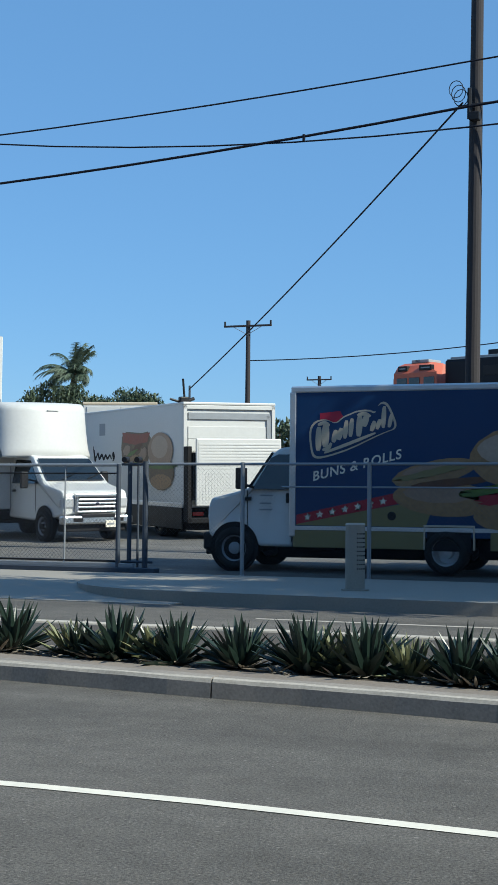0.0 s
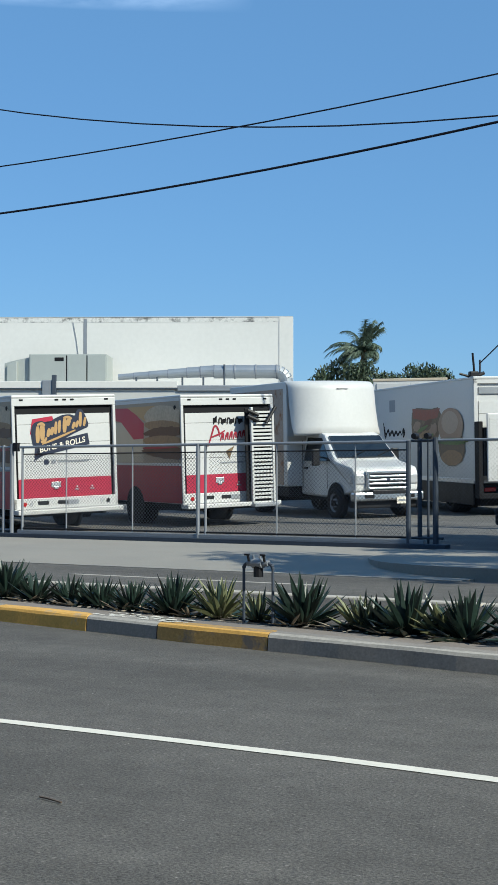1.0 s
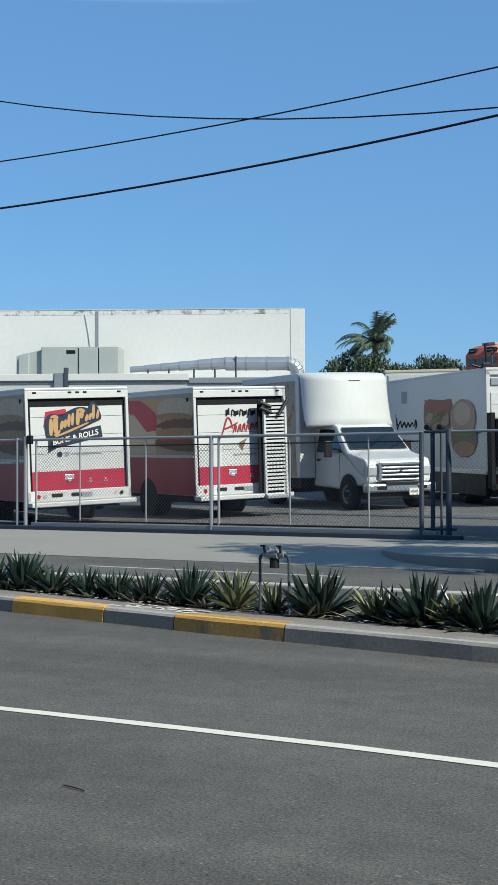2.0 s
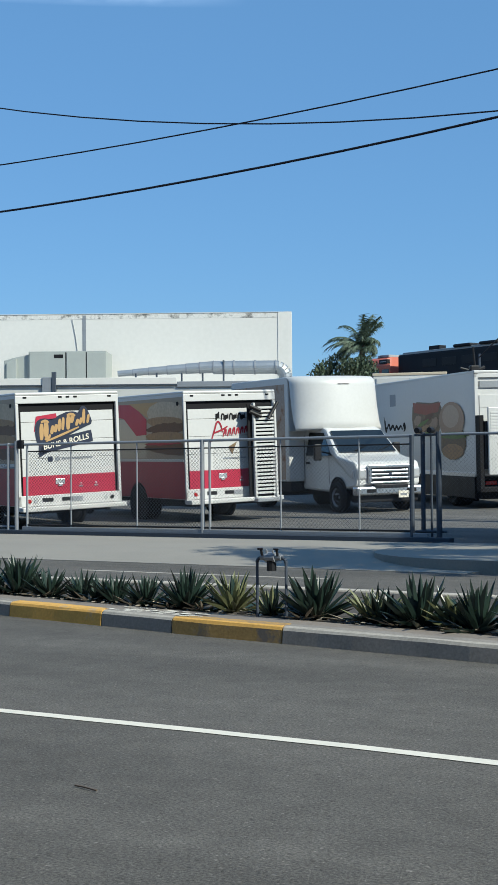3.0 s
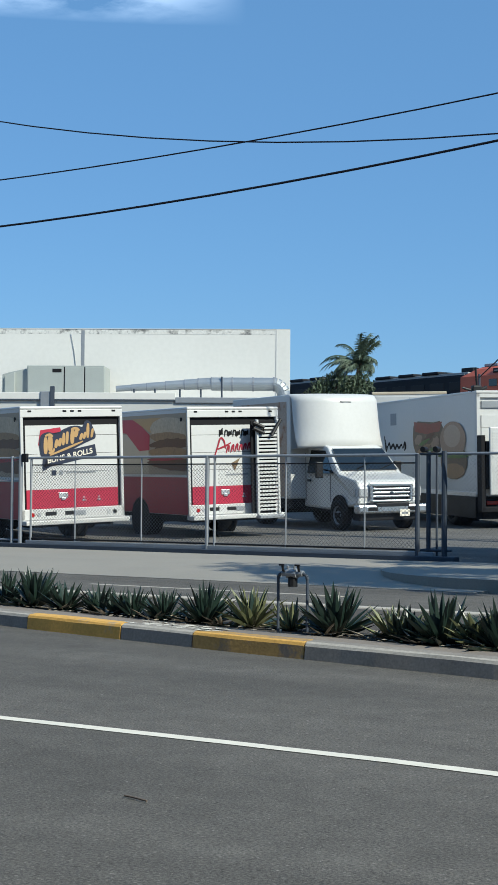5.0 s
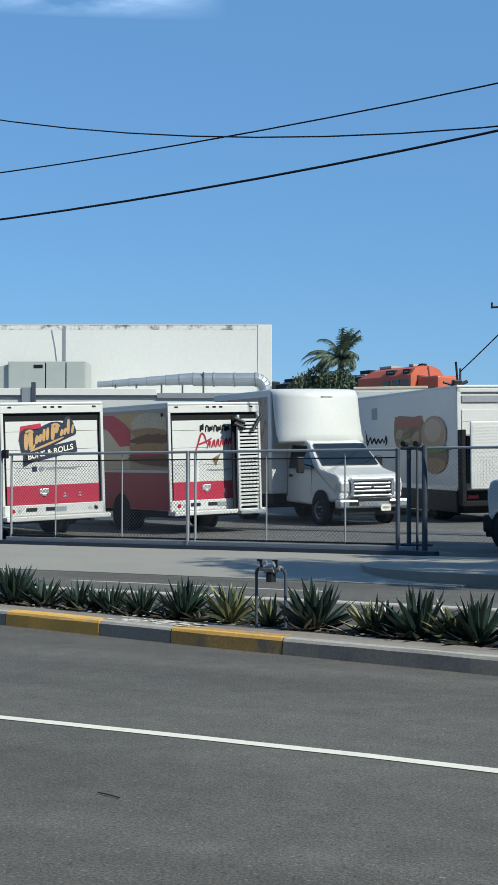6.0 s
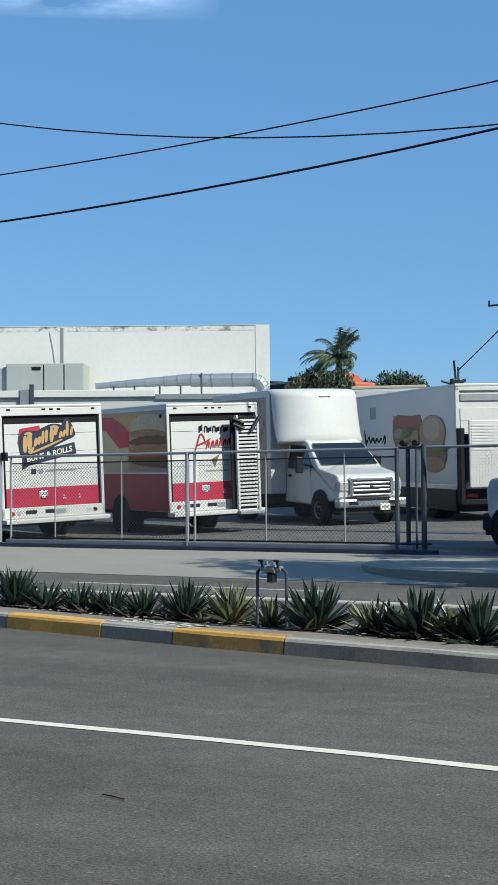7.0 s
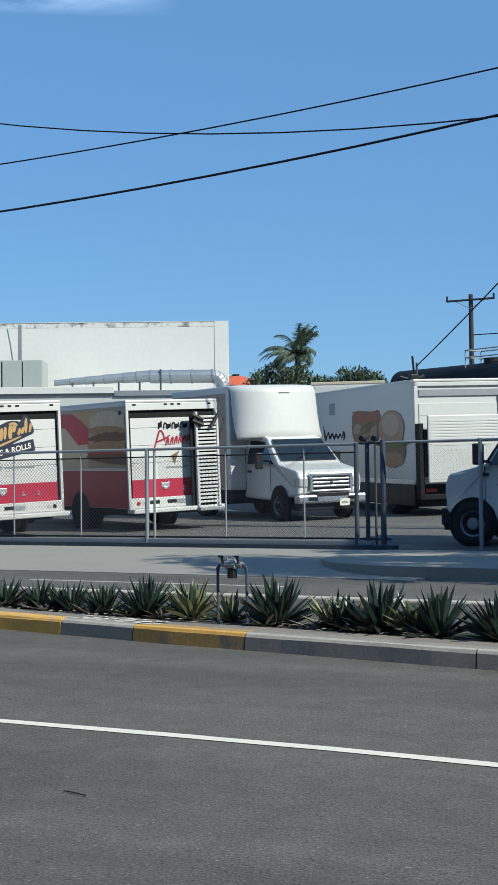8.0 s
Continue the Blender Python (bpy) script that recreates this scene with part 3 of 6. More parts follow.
def box_van(name, label, m, height, length, design):
    """A delivery truck seen from behind: its rear face is at y = 0 and it faces +y."""
    w = 2.44
    top = thing(name, label, "truck", m)
    hw = w / 2
    # shell: sides, roof, floor and front, with a rear portal left open
    bm = bmesh.new()
    bx(bm, -hw, -hw + 0.05, 0.03, length, 0.55, height - 0.03, 0.012)
    bx(bm, hw - 0.05, hw, 0.03, length, 0.55, height - 0.03, 0.012)
    bx(bm, -hw + 0.05, hw - 0.05, length - 0.05, length, 0.55, height - 0.03)
    bx(bm, -hw + 0.05, hw - 0.05, 0.1, length, 0.55, 0.65)
    part("body", bm, BOX_WHITE, top)
    part("roof", box(-hw - 0.005, hw + 0.005, 0.0, length + 0.02, height - 0.04, height + 0.03, 0.03), TRIM_WHITE, top)
    bm = bmesh.new()
    bx(bm, -hw, -hw + 0.07, 0, 0.1, 0.45, height - 0.21, 0.012)
    bx(bm, hw - 0.07, hw, 0, 0.1, 0.45, height - 0.21, 0.012)
    bx(bm, -hw, hw, 0, 0.1, height - 0.21, height - 0.042, 0.012)
    part("rear_frame", bm, TRIM_WHITE, top)
    # recessed roll-up door
    dw, dh = w - 0.2, height - 0.21 - 0.78
    # dark surround, which also paints the shade inside the portal
    part("door_surround_and_shade", sheet(rounded(w - 0.14, dh + 0.1, 0.14), rear_plane(0.095, 0.78 + dh / 2), 0.02), DARK, top)
    door = new("roll_up_door")
    door.parent = top
    n = 5
    for i in range(n):
        z0 = 0.78 + dh * i / n
        z1 = z0 + dh / n - 0.008
        # top panel cut short, so the dark backing shows as the header's shadow
        if i == n - 1:
            z1 -= 0.17
        part("door_panel", box(-dw / 2 + 0.03, dw / 2 - 0.03, 0.05, 0.075, z0, z1, 0.004), RED if i == 0 else BOX_WHITE, door, "red vinyl band" if i == 0 else "")
    part("door_band", box(-dw / 2 + 0.03, dw / 2 - 0.03, 0.046, 0.05, 0.80, 1.2), RED, door, "red vinyl band on the door")
    latch = box(-0.34, -0.12, 0.034, 0.046, 1.0, 1.12, 0.006)
    bx(latch, -0.28, -0.18, 0.022, 0.036, 0.96, 1.02, 0.005)
    part("door_latch", latch, SILVER, door)
    for x, z in ((0.26, 0.92), (0.62, 0.92)):
        part("door_grip", box(x - 0.05, x + 0.05, 0.03, 0.046, z, z + 0.035, 0.006), GALV, door)
        part("grip_bolt", tube(bmesh.new(), (x, 0.03, z + 0.08), (x, 0.046, z + 0.08), 0.022, 10), SILVER, door)
    # sill, lamps, bumper
    part("sill", box(-hw, hw, 0.0, 0.09, 0.54, 0.78, 0.012), TRIM_WHITE, top)
    part("bumper_step", box(-hw - 0.01, hw + 0.01, -0.26, 0.0, 0.44, 0.54, 0.02), TRIM_WHITE, top)
    for x in (-0.8, 0.8):
        part("bumper_bracket", box(x - 0.04, x + 0.04, -0.2, 0.5, 0.38, 0.45, 0.008), BLACK, top)
    for x in (-0.52, -0.06):
        part("plate_recess", box(x - 0.16, x + 0.1, -0.006, 0.02, 0.63, 0.715, 0.006), BLACK, top)
    part("number_plate", box(0.02, 0.28, -0.01, 0.02, 0.61, 0.72, 0.006), GALV, top)
    for x in (-0.98, 0.98):
        part("tail_lamp", tube(bmesh.new(), (x, -0.02, 0.66), (x, 0.03, 0.66), 0.045, 14), LAMP_RED if x < 0 else BLACK, top)
        part("reversing_lamp", tube(bmesh.new(), (x - math.copysign(0.15, x), -0.015, 0.66), (x - math.copysign(0.15, x), 0.03, 0.66), 0.04, 14), LAMP_CLEAR, top)
    for x in (-1.0, -0.18, 0, 0.18, 1.0):
        part("marker_lamp", box(x - 0.045, x + 0.045, -0.012, 0.02, height - 0.1, height - 0.06, 0.01), DARK, top)
    # livery on the left side
    lp = left_plane(-hw, 0, 0)
    def side(name, pts, lift, material, label=""):
        part(name, sheet(pts, lp @ Matrix.Translation((0, 0, lift)), 0.0015), material, top, label)
    side("side_skirt_print", [(-length + 0.1, 0.56), (-0.04, 0.56), (-0.04, 1.42), (-length + 0.1, 1.42)], 0.001, DEEP_RED)
    side("side_ground_print", [(-length + 0.1, 1.48), (-0.04, 1.48), (-0.04, height - 0.1), (-length + 0.1, height - 0.1)], 0.001, TAN)
    side("cream_print", [(-4.6, 1.5), (-2.0, 1.5), (-2.0, 2.05), (-3.2, 2.45), (-4.6, 2.5)], 0.003, CREAM)
    side("side_flash_print", smooth_line([(-5.4, 2.86), (-2.76, 2.8), (-2.5, 2.72), (-1.92, 2.42), (-1.95, 2.06), (-2.5, 2.04), (-3.2, 2.47), (-5.4, 2.75)], True, 0), 0.005, RED)
    side("side_gold_print", [(-2.86, 2.82), (-1.3, 2.82), (-1.75, 2.45), (-1.95, 2.5)], 0.007, GOLD)

    def print_blob(cx, cz, rx, rz, turn, seed, rough):
        return [(min(x, -0.06), z) for x, z in blob(cx, cz, rx, rz, turn, 36, rough, seed)]

    side("bun_print", print_blob(-0.85, 2.52, 1.02, 0.3, -0.04, 1, 0.015), 0.009, BUN_PALE, "picture of a filled bun")
    side("bun_shade_print", print_blob(-0.9, 2.34, 0.98, 0.13, -0.03, 2, 0.05), 0.011, BUN)
    side("filling_print", print_blob(-0.8, 2.2, 1.05, 0.12, 0.03, 3, 0.15), 0.013, BROWN)
    side("bread_print", print_blob(-0.85, 1.98, 1.1, 0.14, -0.02, 4, 0.04), 0.015, BUN)
    side("filling_print", print_blob(-0.85, 1.74, 1.15, 0.16, -0.05, 5, 0.1), 0.017, BROWN)
    side("garnish_print", print_blob(-1.0, 1.86, 0.9, 0.05, 0.02, 6, 0.3), 0.019, DEEP_RED)
    part("side_rail", box(-hw - 0.02, -hw, 0.05, length, 1.42, 1.475, 0.004), TRIM_WHITE, top)
    part("side_lamp", tube(bmesh.new(), (-hw - 0.015, 0.28, height - 0.25), (-hw, 0.28, height - 0.25), 0.05, 12), DARK, top)
    # chassis and wheels
    bm = bmesh.new()
    for x in (-0.42, 0.42):
        bx(bm, x - 0.05, x + 0.05, 0.05, length + 1.5, 0.38, 0.55)
    bx(bm, -0.9, 0.9, 0.4, 3.4, 0.36, 0.5)
    bx(bm, -0.95, 0.95, 2.42, 2.58, 0.3, 0.42)
    part("chassis", bm, DARK, top)
    for x, s in ((-0.93, -1), (0.93, 1)):
        wheel(top, x * 1.06, 2.5, 0.39, 0.42, s, True)
        wheel(top, x, length + 0.7, 0.39, 0.24, s)
    # flat dark discs stand for the shaded hollows of the arches
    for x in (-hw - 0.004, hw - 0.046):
        part("wheel_arch_shade", tube(bmesh.new(), (x, 2.5, 0.42), (x + 0.05, 2.5, 0.42), 0.5, 28), DARK, top)
    # cab ahead of the box
    bm = prism([(length + 0.02, 0.5), (length + 1.75, 0.5), (length + 1.75, 1.15), (length + 1.0, 1.4), (length + 0.55, 2.1), (length + 0.02, 2.2)], -0.98, 0.98, 0.05)
    bm.transform(Matrix.Rotation(radians(90), 4, "Z"))
    part("cab", bm, BODY_WHITE, top)
    # rear graphics
    face = rear_plane(0.044, 0)
    if design == "script":
        script_logo(top, face @ Matrix.Translation((-0.1, 2.28, 0)), 0.98, (RED, INK, GOLD, INK))
        part("banner", sheet([(-0.54, 1.55), (0.76, 1.81), (0.72, 2.06), (-0.52, 1.82)], face @ Matrix.Translation((-0.17, 0.11, 0.002)), 0.002), INK, top)
        part("banner_tail", sheet([(-0.55, 1.48), (-0.32, 1.6), (-0.45, 1.75)], face @ Matrix.Translation((-0.17, 0.11, 0.002)), 0.002), INK, top)
        letters("BUNS & ROLLS", 0.168, face @ Matrix.Translation((-0.06, 1.92, 0.006)) @ Matrix.Rotation(radians(11), 4, "Z"), PAINT_WHITE, top, shear=0.15)
        part("social_mark", sheet(rounded(0.11, 0.11, 0.02), face @ Matrix.Translation((-0.44, 1.56, 0.002)), 0.002), INK, top)
        part("social_mark", sheet(rounded(0.1, 0.1, 0.03), face @ Matrix.Translation((-0.27, 1.56, 0.002)), 0.002), GALV, top)
        part("web_line", sheet(rounded(0.72, 0.035, 0.015), face @ Matrix.Translation((0.2, 1.56, 0.002)), 0.002), GALV, top)
    else:
        for i, x in enumerate((-0.32, -0.19, -0.08, 0.03, 0.14, 0.25, 0.36)):
            hgt = 0.2 if i == 0 else 0.15
            line = [(x - 0.03, 2.34), (x - 0.02, 2.34 + hgt), (x + 0.05, 2.34 + hgt * 0.9), (x + 0.04, 2.35)] if i % 2 else [(x - 0.04, 2.34), (x - 0.03, 2.34 + hgt), (x + 0.03, 2.35), (x + 0.04, 2.34 + hgt)]
            part("mark_stroke", sheet(ribbon(line, 0.04, 1), face @ Matrix.Translation((0, 0, 0.002 + 0.0004 * i)), 0.002), DARK, top)
        script = [[(-0.52, 1.78), (-0.42, 2.02), (-0.34, 2.28), (-0.24, 2.2), (-0.2, 2.0)], [(-0.46, 1.98), (-0.2, 2.06), (-0.06, 2.14)]]
        for i, x in enumerate((-0.16, -0.04, 0.07, 0.18, 0.29, 0.4, 0.5)):
            script.append([(x - 0.03, 1.9 + 0.012 * i), (x + 0.02, 2.05 + 0.015 * i), (x + 0.06, 2.08 + 0.02 * (i % 3)), (x + 0.04, 1.93 + 0.012 * i)])
        for i, line in enumerate(script):
            part("mark_script", sheet(ribbon(line, 0.042), face @ Matrix.Translation((0, 0.06, 0.005 + 0.0004 * i)), 0.002), DEEP_RED, top)
        part("mark_swash", sheet([(-0.06, 1.72), (0.18, 1.84), (0.12, 1.74), (0.04, 1.54)], face @ Matrix.Translation((0, 0, 0.002)), 0.002), PATTY, top)
        part("web_line", sheet(rounded(0.6, 0.035, 0.015), face @ Matrix.Translation((0.1, 1.46, 0.002)), 0.002), GALV, top)
    return top


def folding_ramp(truck):
    """A slatted aluminium ramp folded up against the rear of the truck."""
    ramp = new("folding_ramp")
    ramp.parent = truck
    tagged(ramp, "slatted aluminium ramp folded upright")
    x0, x1 = 0.47, 1.03
    for x in (x0, x1):
        part("ramp_rail", box(x - 0.03, x + 0.03, -0.3, -0.22, 0.52, 2.72, 0.012), TRIM_WHITE, ramp)
    for i in range(24):
        z = 0.6 + i * 0.086
        part("slat", box(x0 + 0.03, x1 - 0.03, -0.28, -0.25, z, z + 0.05, 0.005), TRIM_WHITE, ramp)
    part("ramp_back", box(x0 - 0.13, x1 - 0.03, -0.2, -0.16, 0.5, 2.7, 0.01), DARK, ramp)
    for z in (2.42, 2.55):
        bm = tube(bmesh.new(), (x0 - 0.12, -0.3, z + 0.1), (x0 + 0.14, -0.36, z - 0.02), 0.045, 8)
        part("ramp_arm", bm, BLACK, ramp)
    part("ramp_arm", tube(bmesh.new(), (x1 + 0.06, -0.32, 2.72), (x1 - 0.22, -0.36, 2.35), 0.04, 8), BLACK, ramp)
    part("ramp_foot", box(x0 - 0.05, x1 + 0.05, -0.42, -0.2, 0.42, 0.5, 0.015), GALV, ramp)


def nosed_truck():
    """White cutaway van with a box whose rounded nose overhangs the cab; origin at the front bumper, facing +y."""
    top = thing("box_truck", "white box truck with rounded nose and chrome grille, parked nose out", "truck", on_yard(-15.3, 31.5, -124))
    # box with a rounded nose over the cab
    bm = bmesh.new()
    bx(bm, -1.24, 1.24, -6.6, -2.9, 0.75, 3.48, 0.03)
    part("box_body", bm, BOX_WHITE, top)
    bm = bmesh.new()
    n = 14
    rings = []
    for k in range(n + 1):
        s = -1 + 2 * k / n
        x = 1.26 * math.sin(s * math.pi / 2)
        inset = 0.78 * (1 - max(0.0, 1 - abs(x / 1.275) ** 2.2) ** (1 / 2.2))
        ring = [(-3.0, 3.49)]
        for i in range(7):
            a = radians(90 * i / 6)
            ring.append((-2.42 + 0.30 * math.sin(a) - inset, 3.26 + 0.23 * math.cos(a)))
        ring += [(-2.04 - inset, 2.75), (-1.98 - inset * 0.9, 2.3), (-1.97 - inset * 0.75, 2.14), (-2.05 - inset * 0.6, 2.07), (-3.0, 2.06)]
        rings.append([bm.verts.new((x, y, z)) for y, z in ring])
    for a, b in zip(rings, rings[1:]):
        for i in range(len(a) - 1):
            bm.faces.new((a[i], a[i + 1], b[i + 1], b[i]))
    part("box_nose", bm, BOX_WHITE, top, "rounded white fibreglass nose", smooth=True)
    part("box_skirt", box(-1.19, 1.19, -6.6, -2.9, 0.5, 0.75, 0.01), DARK, top)
    rp = Matrix.Translation((1.24, 0, 0)) @ Matrix.Rotation(radians(90), 4, "Z") @ REAR
    part("faded_print", sheet([(-6.5, 0.8), (-3.1, 0.8), (-3.1, 3.3), (-6.5, 3.3)], rp @ Matrix.Translation((0, 0, 0.002)), 0.002), RUSTY, top, "faded, rust-stained picture panel")
    bm = box(-0.16, 0.16, -2.14, -2.09, 3.27, 3.29, 0.006)
    part("nose_lamp", bm, TRIM_WHITE, top)
    # cab
    prof = [(-3.0, 0.55), (-1.62, 0.5), (-0.28, 0.62), (-0.1, 0.7), (-0.1, 1.12), (-0.2, 1.26), (-1.05, 1.42), (-1.85, 2.08), (-2.05, 2.14), (-3.0, 2.16)]
    bm = prism(prof, -1.0, 1.0, 0.06)
    for v in bm.verts:
        if v.co.z > 1.35:
            v.co.y *= 1 - 0.16 * (v.co.z - 1.35) / 0.8
        if v.co.x > -0.5:
            v.co.y *= 1 - 0.05 * (v.co.x + 0.5) / 0.4
    bm.transform(Matrix.Rotation(radians(90), 4, "Z"))
    part("cab", bm, BODY_WHITE, top)
    ws = Matrix.Translation((0, -1.43, 1.76)) @ Matrix.Rotation(radians(180), 4, "Z") @ Matrix.Rotation(radians(39.5), 4, "X")
    part("windscreen", sheet([(-0.86, -0.42), (0.86, -0.42), (0.78, 0.43), (-0.78, 0.43)], ws @ Matrix.Translation((0, 0, 0.012)), 0.012), GLASS, top)
    for x in (-0.4, 0.35):
        part("wiper", tube(bmesh.new(), ws @ Vector((x, -0.4, 0.04)), ws @ Vector((x + 0.42, -0.2, 0.035)), 0.012, 6), BLACK, top)
    for s in (1, -1):
        sp = Matrix.Translation((s * 1.0, 0, 0)) @ Matrix.Rotation(radians(90 * s), 4, "Z") @ REAR
        q = (lambda y, z: (s * y, z))
        pts = [q(-2.75, 1.42), q(-1.35, 1.42), q(-1.95, 2.0), q(-2.75, 2.02)]
        bmw = sheet(pts, sp @ Matrix.Translation((0, 0, -0.05)), 0.056)
        for v in bmw.verts:
            v.co.x -= s * 0.13 * max(0, v.co.z - 1.42) / 0.6
        part("side_window", bmw, GLASS, top)
        part("door_seam", box(s * 1.003 - 0.004, s * 1.003 + 0.004, -2.84, -2.825, 0.7, 1.95), DARK, top)
        part("door_seam", box(s * 1.003 - 0.004, s * 1.003 + 0.004, -1.46, -1.445, 0.72, 1.4), DARK, top)
        part("door_handle", box(s * 1.0 - 0.02, s * 1.0 + 0.025, -2.72, -2.56, 1.2, 1.26, 0.01), BLACK, top)
        mir = new("mirror")
        mir.parent = top
        part("mirror_arm", tube(bmesh.new(), (s * 0.95, -1.75, 1.5), (s * 1.24, -1.68, 1.55), 0.02, 8), BLACK, mir)
        part("mirror_head", box(s * 1.22 - 0.11, s * 1.22 + 0.11, -1.73, -1.63, 1.3, 1.72, 0.03), BLACK, mir)
        wheel(top, s * 0.94, -1.0, 0.38, 0.24, s)
        wheel(top, s * 0.9, -5.1, 0.38, 0.42, s, True)
        # dark disc drawn for the shaded hollow round the front wheel
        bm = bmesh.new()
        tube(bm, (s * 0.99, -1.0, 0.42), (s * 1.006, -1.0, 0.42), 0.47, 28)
        part("wheel_arch_shade", bm, DARK, top)
        hl = box(s * 0.8 - 0.14, s * 0.8 + 0.14, -0.22, -0.06, 0.84, 1.1, 0.04)
        part("headlight", hl, LAMP_CLEAR, top, "clear rectangular headlight")
        part("corner_lamp", box(s * 0.95 - 0.03, s * 0.95 + 0.03, -0.3, -0.18, 0.86, 1.06, 0.02), LAMP_CLEAR, top)
        part("fog_recess", box(s * 0.6 - 0.15, s * 0.6 + 0.15, 0.035, 0.052, 0.5, 0.6, 0.01), DARK, top)
    grille = new("grille")
    grille.parent = top
    bm = bmesh.new()
    bx(bm, -0.62, 0.62, -0.1, 0.0, 1.1, 1.19, 0.02)
    bx(bm, -0.62, 0.62, -0.1, 0.0, 0.72, 0.77, 0.015)
    bx(bm, -0.64, -0.55, -0.1, 0.0, 0.72, 1.19, 0.02)
    bx(bm, 0.55, 0.64, -0.1, 0.0, 0.72, 1.19, 0.02)
    part("grille_frame", bm, CHROME, grille)
    for z in (0.83, 0.92, 1.01):
        part("grille_bar", box(-0.55, 0.55, -0.08, -0.015, z, z + 0.055, 0.015), CHROME, grille)
    part("grille_back", box(-0.55, 0.55, -0.11, -0.09, 0.76, 1.12), BLACK, grille)
    part("badge", tube(bmesh.new(), (0, -0.02, 0.95), (0, 0.0, 0.95), 0.05, 16), INK, grille)
    part("bumper", box(-1.04, 1.04, -0.2, 0.05, 0.44, 0.66, 0.05), CHROME, top, "chrome front bumper")
    part("bumper_step", box(-0.5, 0.5, -0.1, 0.055, 0.6, 0.7, 0.015), BLACK, top)
    plate = part("number_plate", box(-0.5, -0.2, 0.05, 0.065, 0.36, 0.53, 0.006), PAINT_WHITE, top, "white number plate with a grey bar")
    part("plate_bar", box(-0.45, -0.25, 0.065, 0.068, 0.42, 0.47), GALV, plate)
    part("air_dam", box(-0.9, 0.9, -0.5, -0.1, 0.26, 0.46, 0.03), BLACK, top)
    # the cab is narrower than the box behind it
    fixed = ("box_body", "box_nose", "box_skirt", "faded_print", "nose_lamp")
    for ob in top.children:
        plain = ob.name.split(".")[0]
        if plain == "wheel":
            if ob.location.y > -3:
                ob.location.x = ob.location.x * 0.94 - 0.12
        elif plain not in fixed:
            ob.matrix_basis = Matrix.Translation((-0.12, 0, 0)) @ Matrix.Diagonal((0.94, 1, 1, 1)) @ ob.matrix_basis
    bm = bmesh.new()
    for x in (-0.42, 0.42):
        bx(bm, x - 0.05, x + 0.05, -6.5, -0.3, 0.4, 0.56)
    bx(bm, -0.9, 0.9, -5.2, -5.0, 0.3, 0.46)
    bx(bm, -0.9, 0.9, -1.1, -0.9, 0.3, 0.44)
    part("chassis", bm, DARK, top)


def burger_truck():
    """Large white box truck, rear and left side seen, with a tail lift stowed upright."""
    w, h, length = 2.55, 3.46, 9.0
    a = radians(44)
    rx, ry = math.cos(a), math.sin(a)
    cx, cy = -13.69 + rx * w / 2, 33.32 + ry * w / 2
    top = thing("box_truck", "large white box truck with printed side and stowed tail lift", "truck", on_yard(cx, cy, 44))
    hw = w / 2
    part("box_body", box(-hw, hw, 0.06, length, 0.86, h - 0.03, 0.015), BOX_WHITE, top)
    part("roof_edge", box(-hw - 0.01, hw + 0.01, 0.0, length, h - 0.05, h + 0.02, 0.02), TRIM_WHITE, top)
    bm = bmesh.new()
    bx(bm, -hw, -hw + 0.1, 0, 0.07, 0.86, h - 0.06, 0.01)
    bx(bm, hw - 0.1, hw, 0, 0.07, 0.86, h - 0.06, 0.01)
    bx(bm, -hw, hw, 0.0, 0.07, h - 0.16, h - 0.06, 0.01)
    part("rear_frame", bm, TRIM_WHITE, top)
    part("header_band", box(-hw + 0.14, hw - 0.14, 0.02, 0.058, h - 0.42, h - 0.24, 0.01), GALV, top, "grey header panel over the door")
    part("door_edge", box(hw - 0.24, hw - 0.12, 0.02, 0.058, 1.2, h - 0.3, 0.01), GALV, top)
    door = new("roll_up_door")
    door.parent = top
    for i in range(6):
        z = 0.95 + i * 0.32
        part("door_panel", box(-hw + 0.14, hw - 0.26, 0.035, 0.058, z, z + 0.312, 0.005), BOX_WHITE, door)
    lift = new("tail_lift")
    lift.parent = top
    tagged(lift, "white tread-plate tail lift folded upright")
    part("platform", box(-hw + 0.18, hw - 0.02, -0.42, -0.34, 0.85, 2.55, 0.03), TRIM_WHITE, lift)
    for i in range(9):
        z = 1.78 + i * 0.075
        part("platform_rib", box(-hw + 0.24, hw - 0.08, -0.428, -0.418, z, z + 0.05, 0.003), TRIM_WHITE, lift)
    bm = bmesh.new()
    for i in range(26):
        for j in range(11):
            x, z = -hw + 0.26 + i * 0.083, 0.93 + j * 0.072
            bx(bm, x, x + 0.05, -0.426, -0.42, z, z + 0.036)
    studs = part("tread_studs", bm, BOX_WHITE, lift)
    studs["kind"] = "stuff"
    for x in (-hw + 0.05, hw + 0.04):
        part("lift_mast", box(x - 0.06, x + 0.06, -0.3, -0.02, 0.45, 2.35, 0.012), DARK, lift)
    part("lift_bracket", box(-hw + 0.12, -hw + 0.2, -0.34, -0.1, 1.0, 2.2, 0.01), BLACK, lift)
    part("under_ride_bar", box(-hw, hw, -0.3, -0.1, 0.42, 0.56, 0.02), DARK, top)
    part("tail_lamp", box(-hw + 0.2, -hw + 0.5, -0.12, -0.08, 0.6, 0.7, 0.01), LAMP_RED, top)
    # prints on the left side
    lp = left_plane(-hw, 0, 0)

    def side(name, pts, lift_, material, label=""):
        part(name, sheet(pts, lp @ Matrix.Translation((0, 0, lift_)), 0.0015), material, top, label)

    side("side_print_ground", [(-7.4, 0.95), (-0.1, 0.95), (-0.1, 3.3), (-7.4, 3.3)], 0.001, BOX_WHITE)
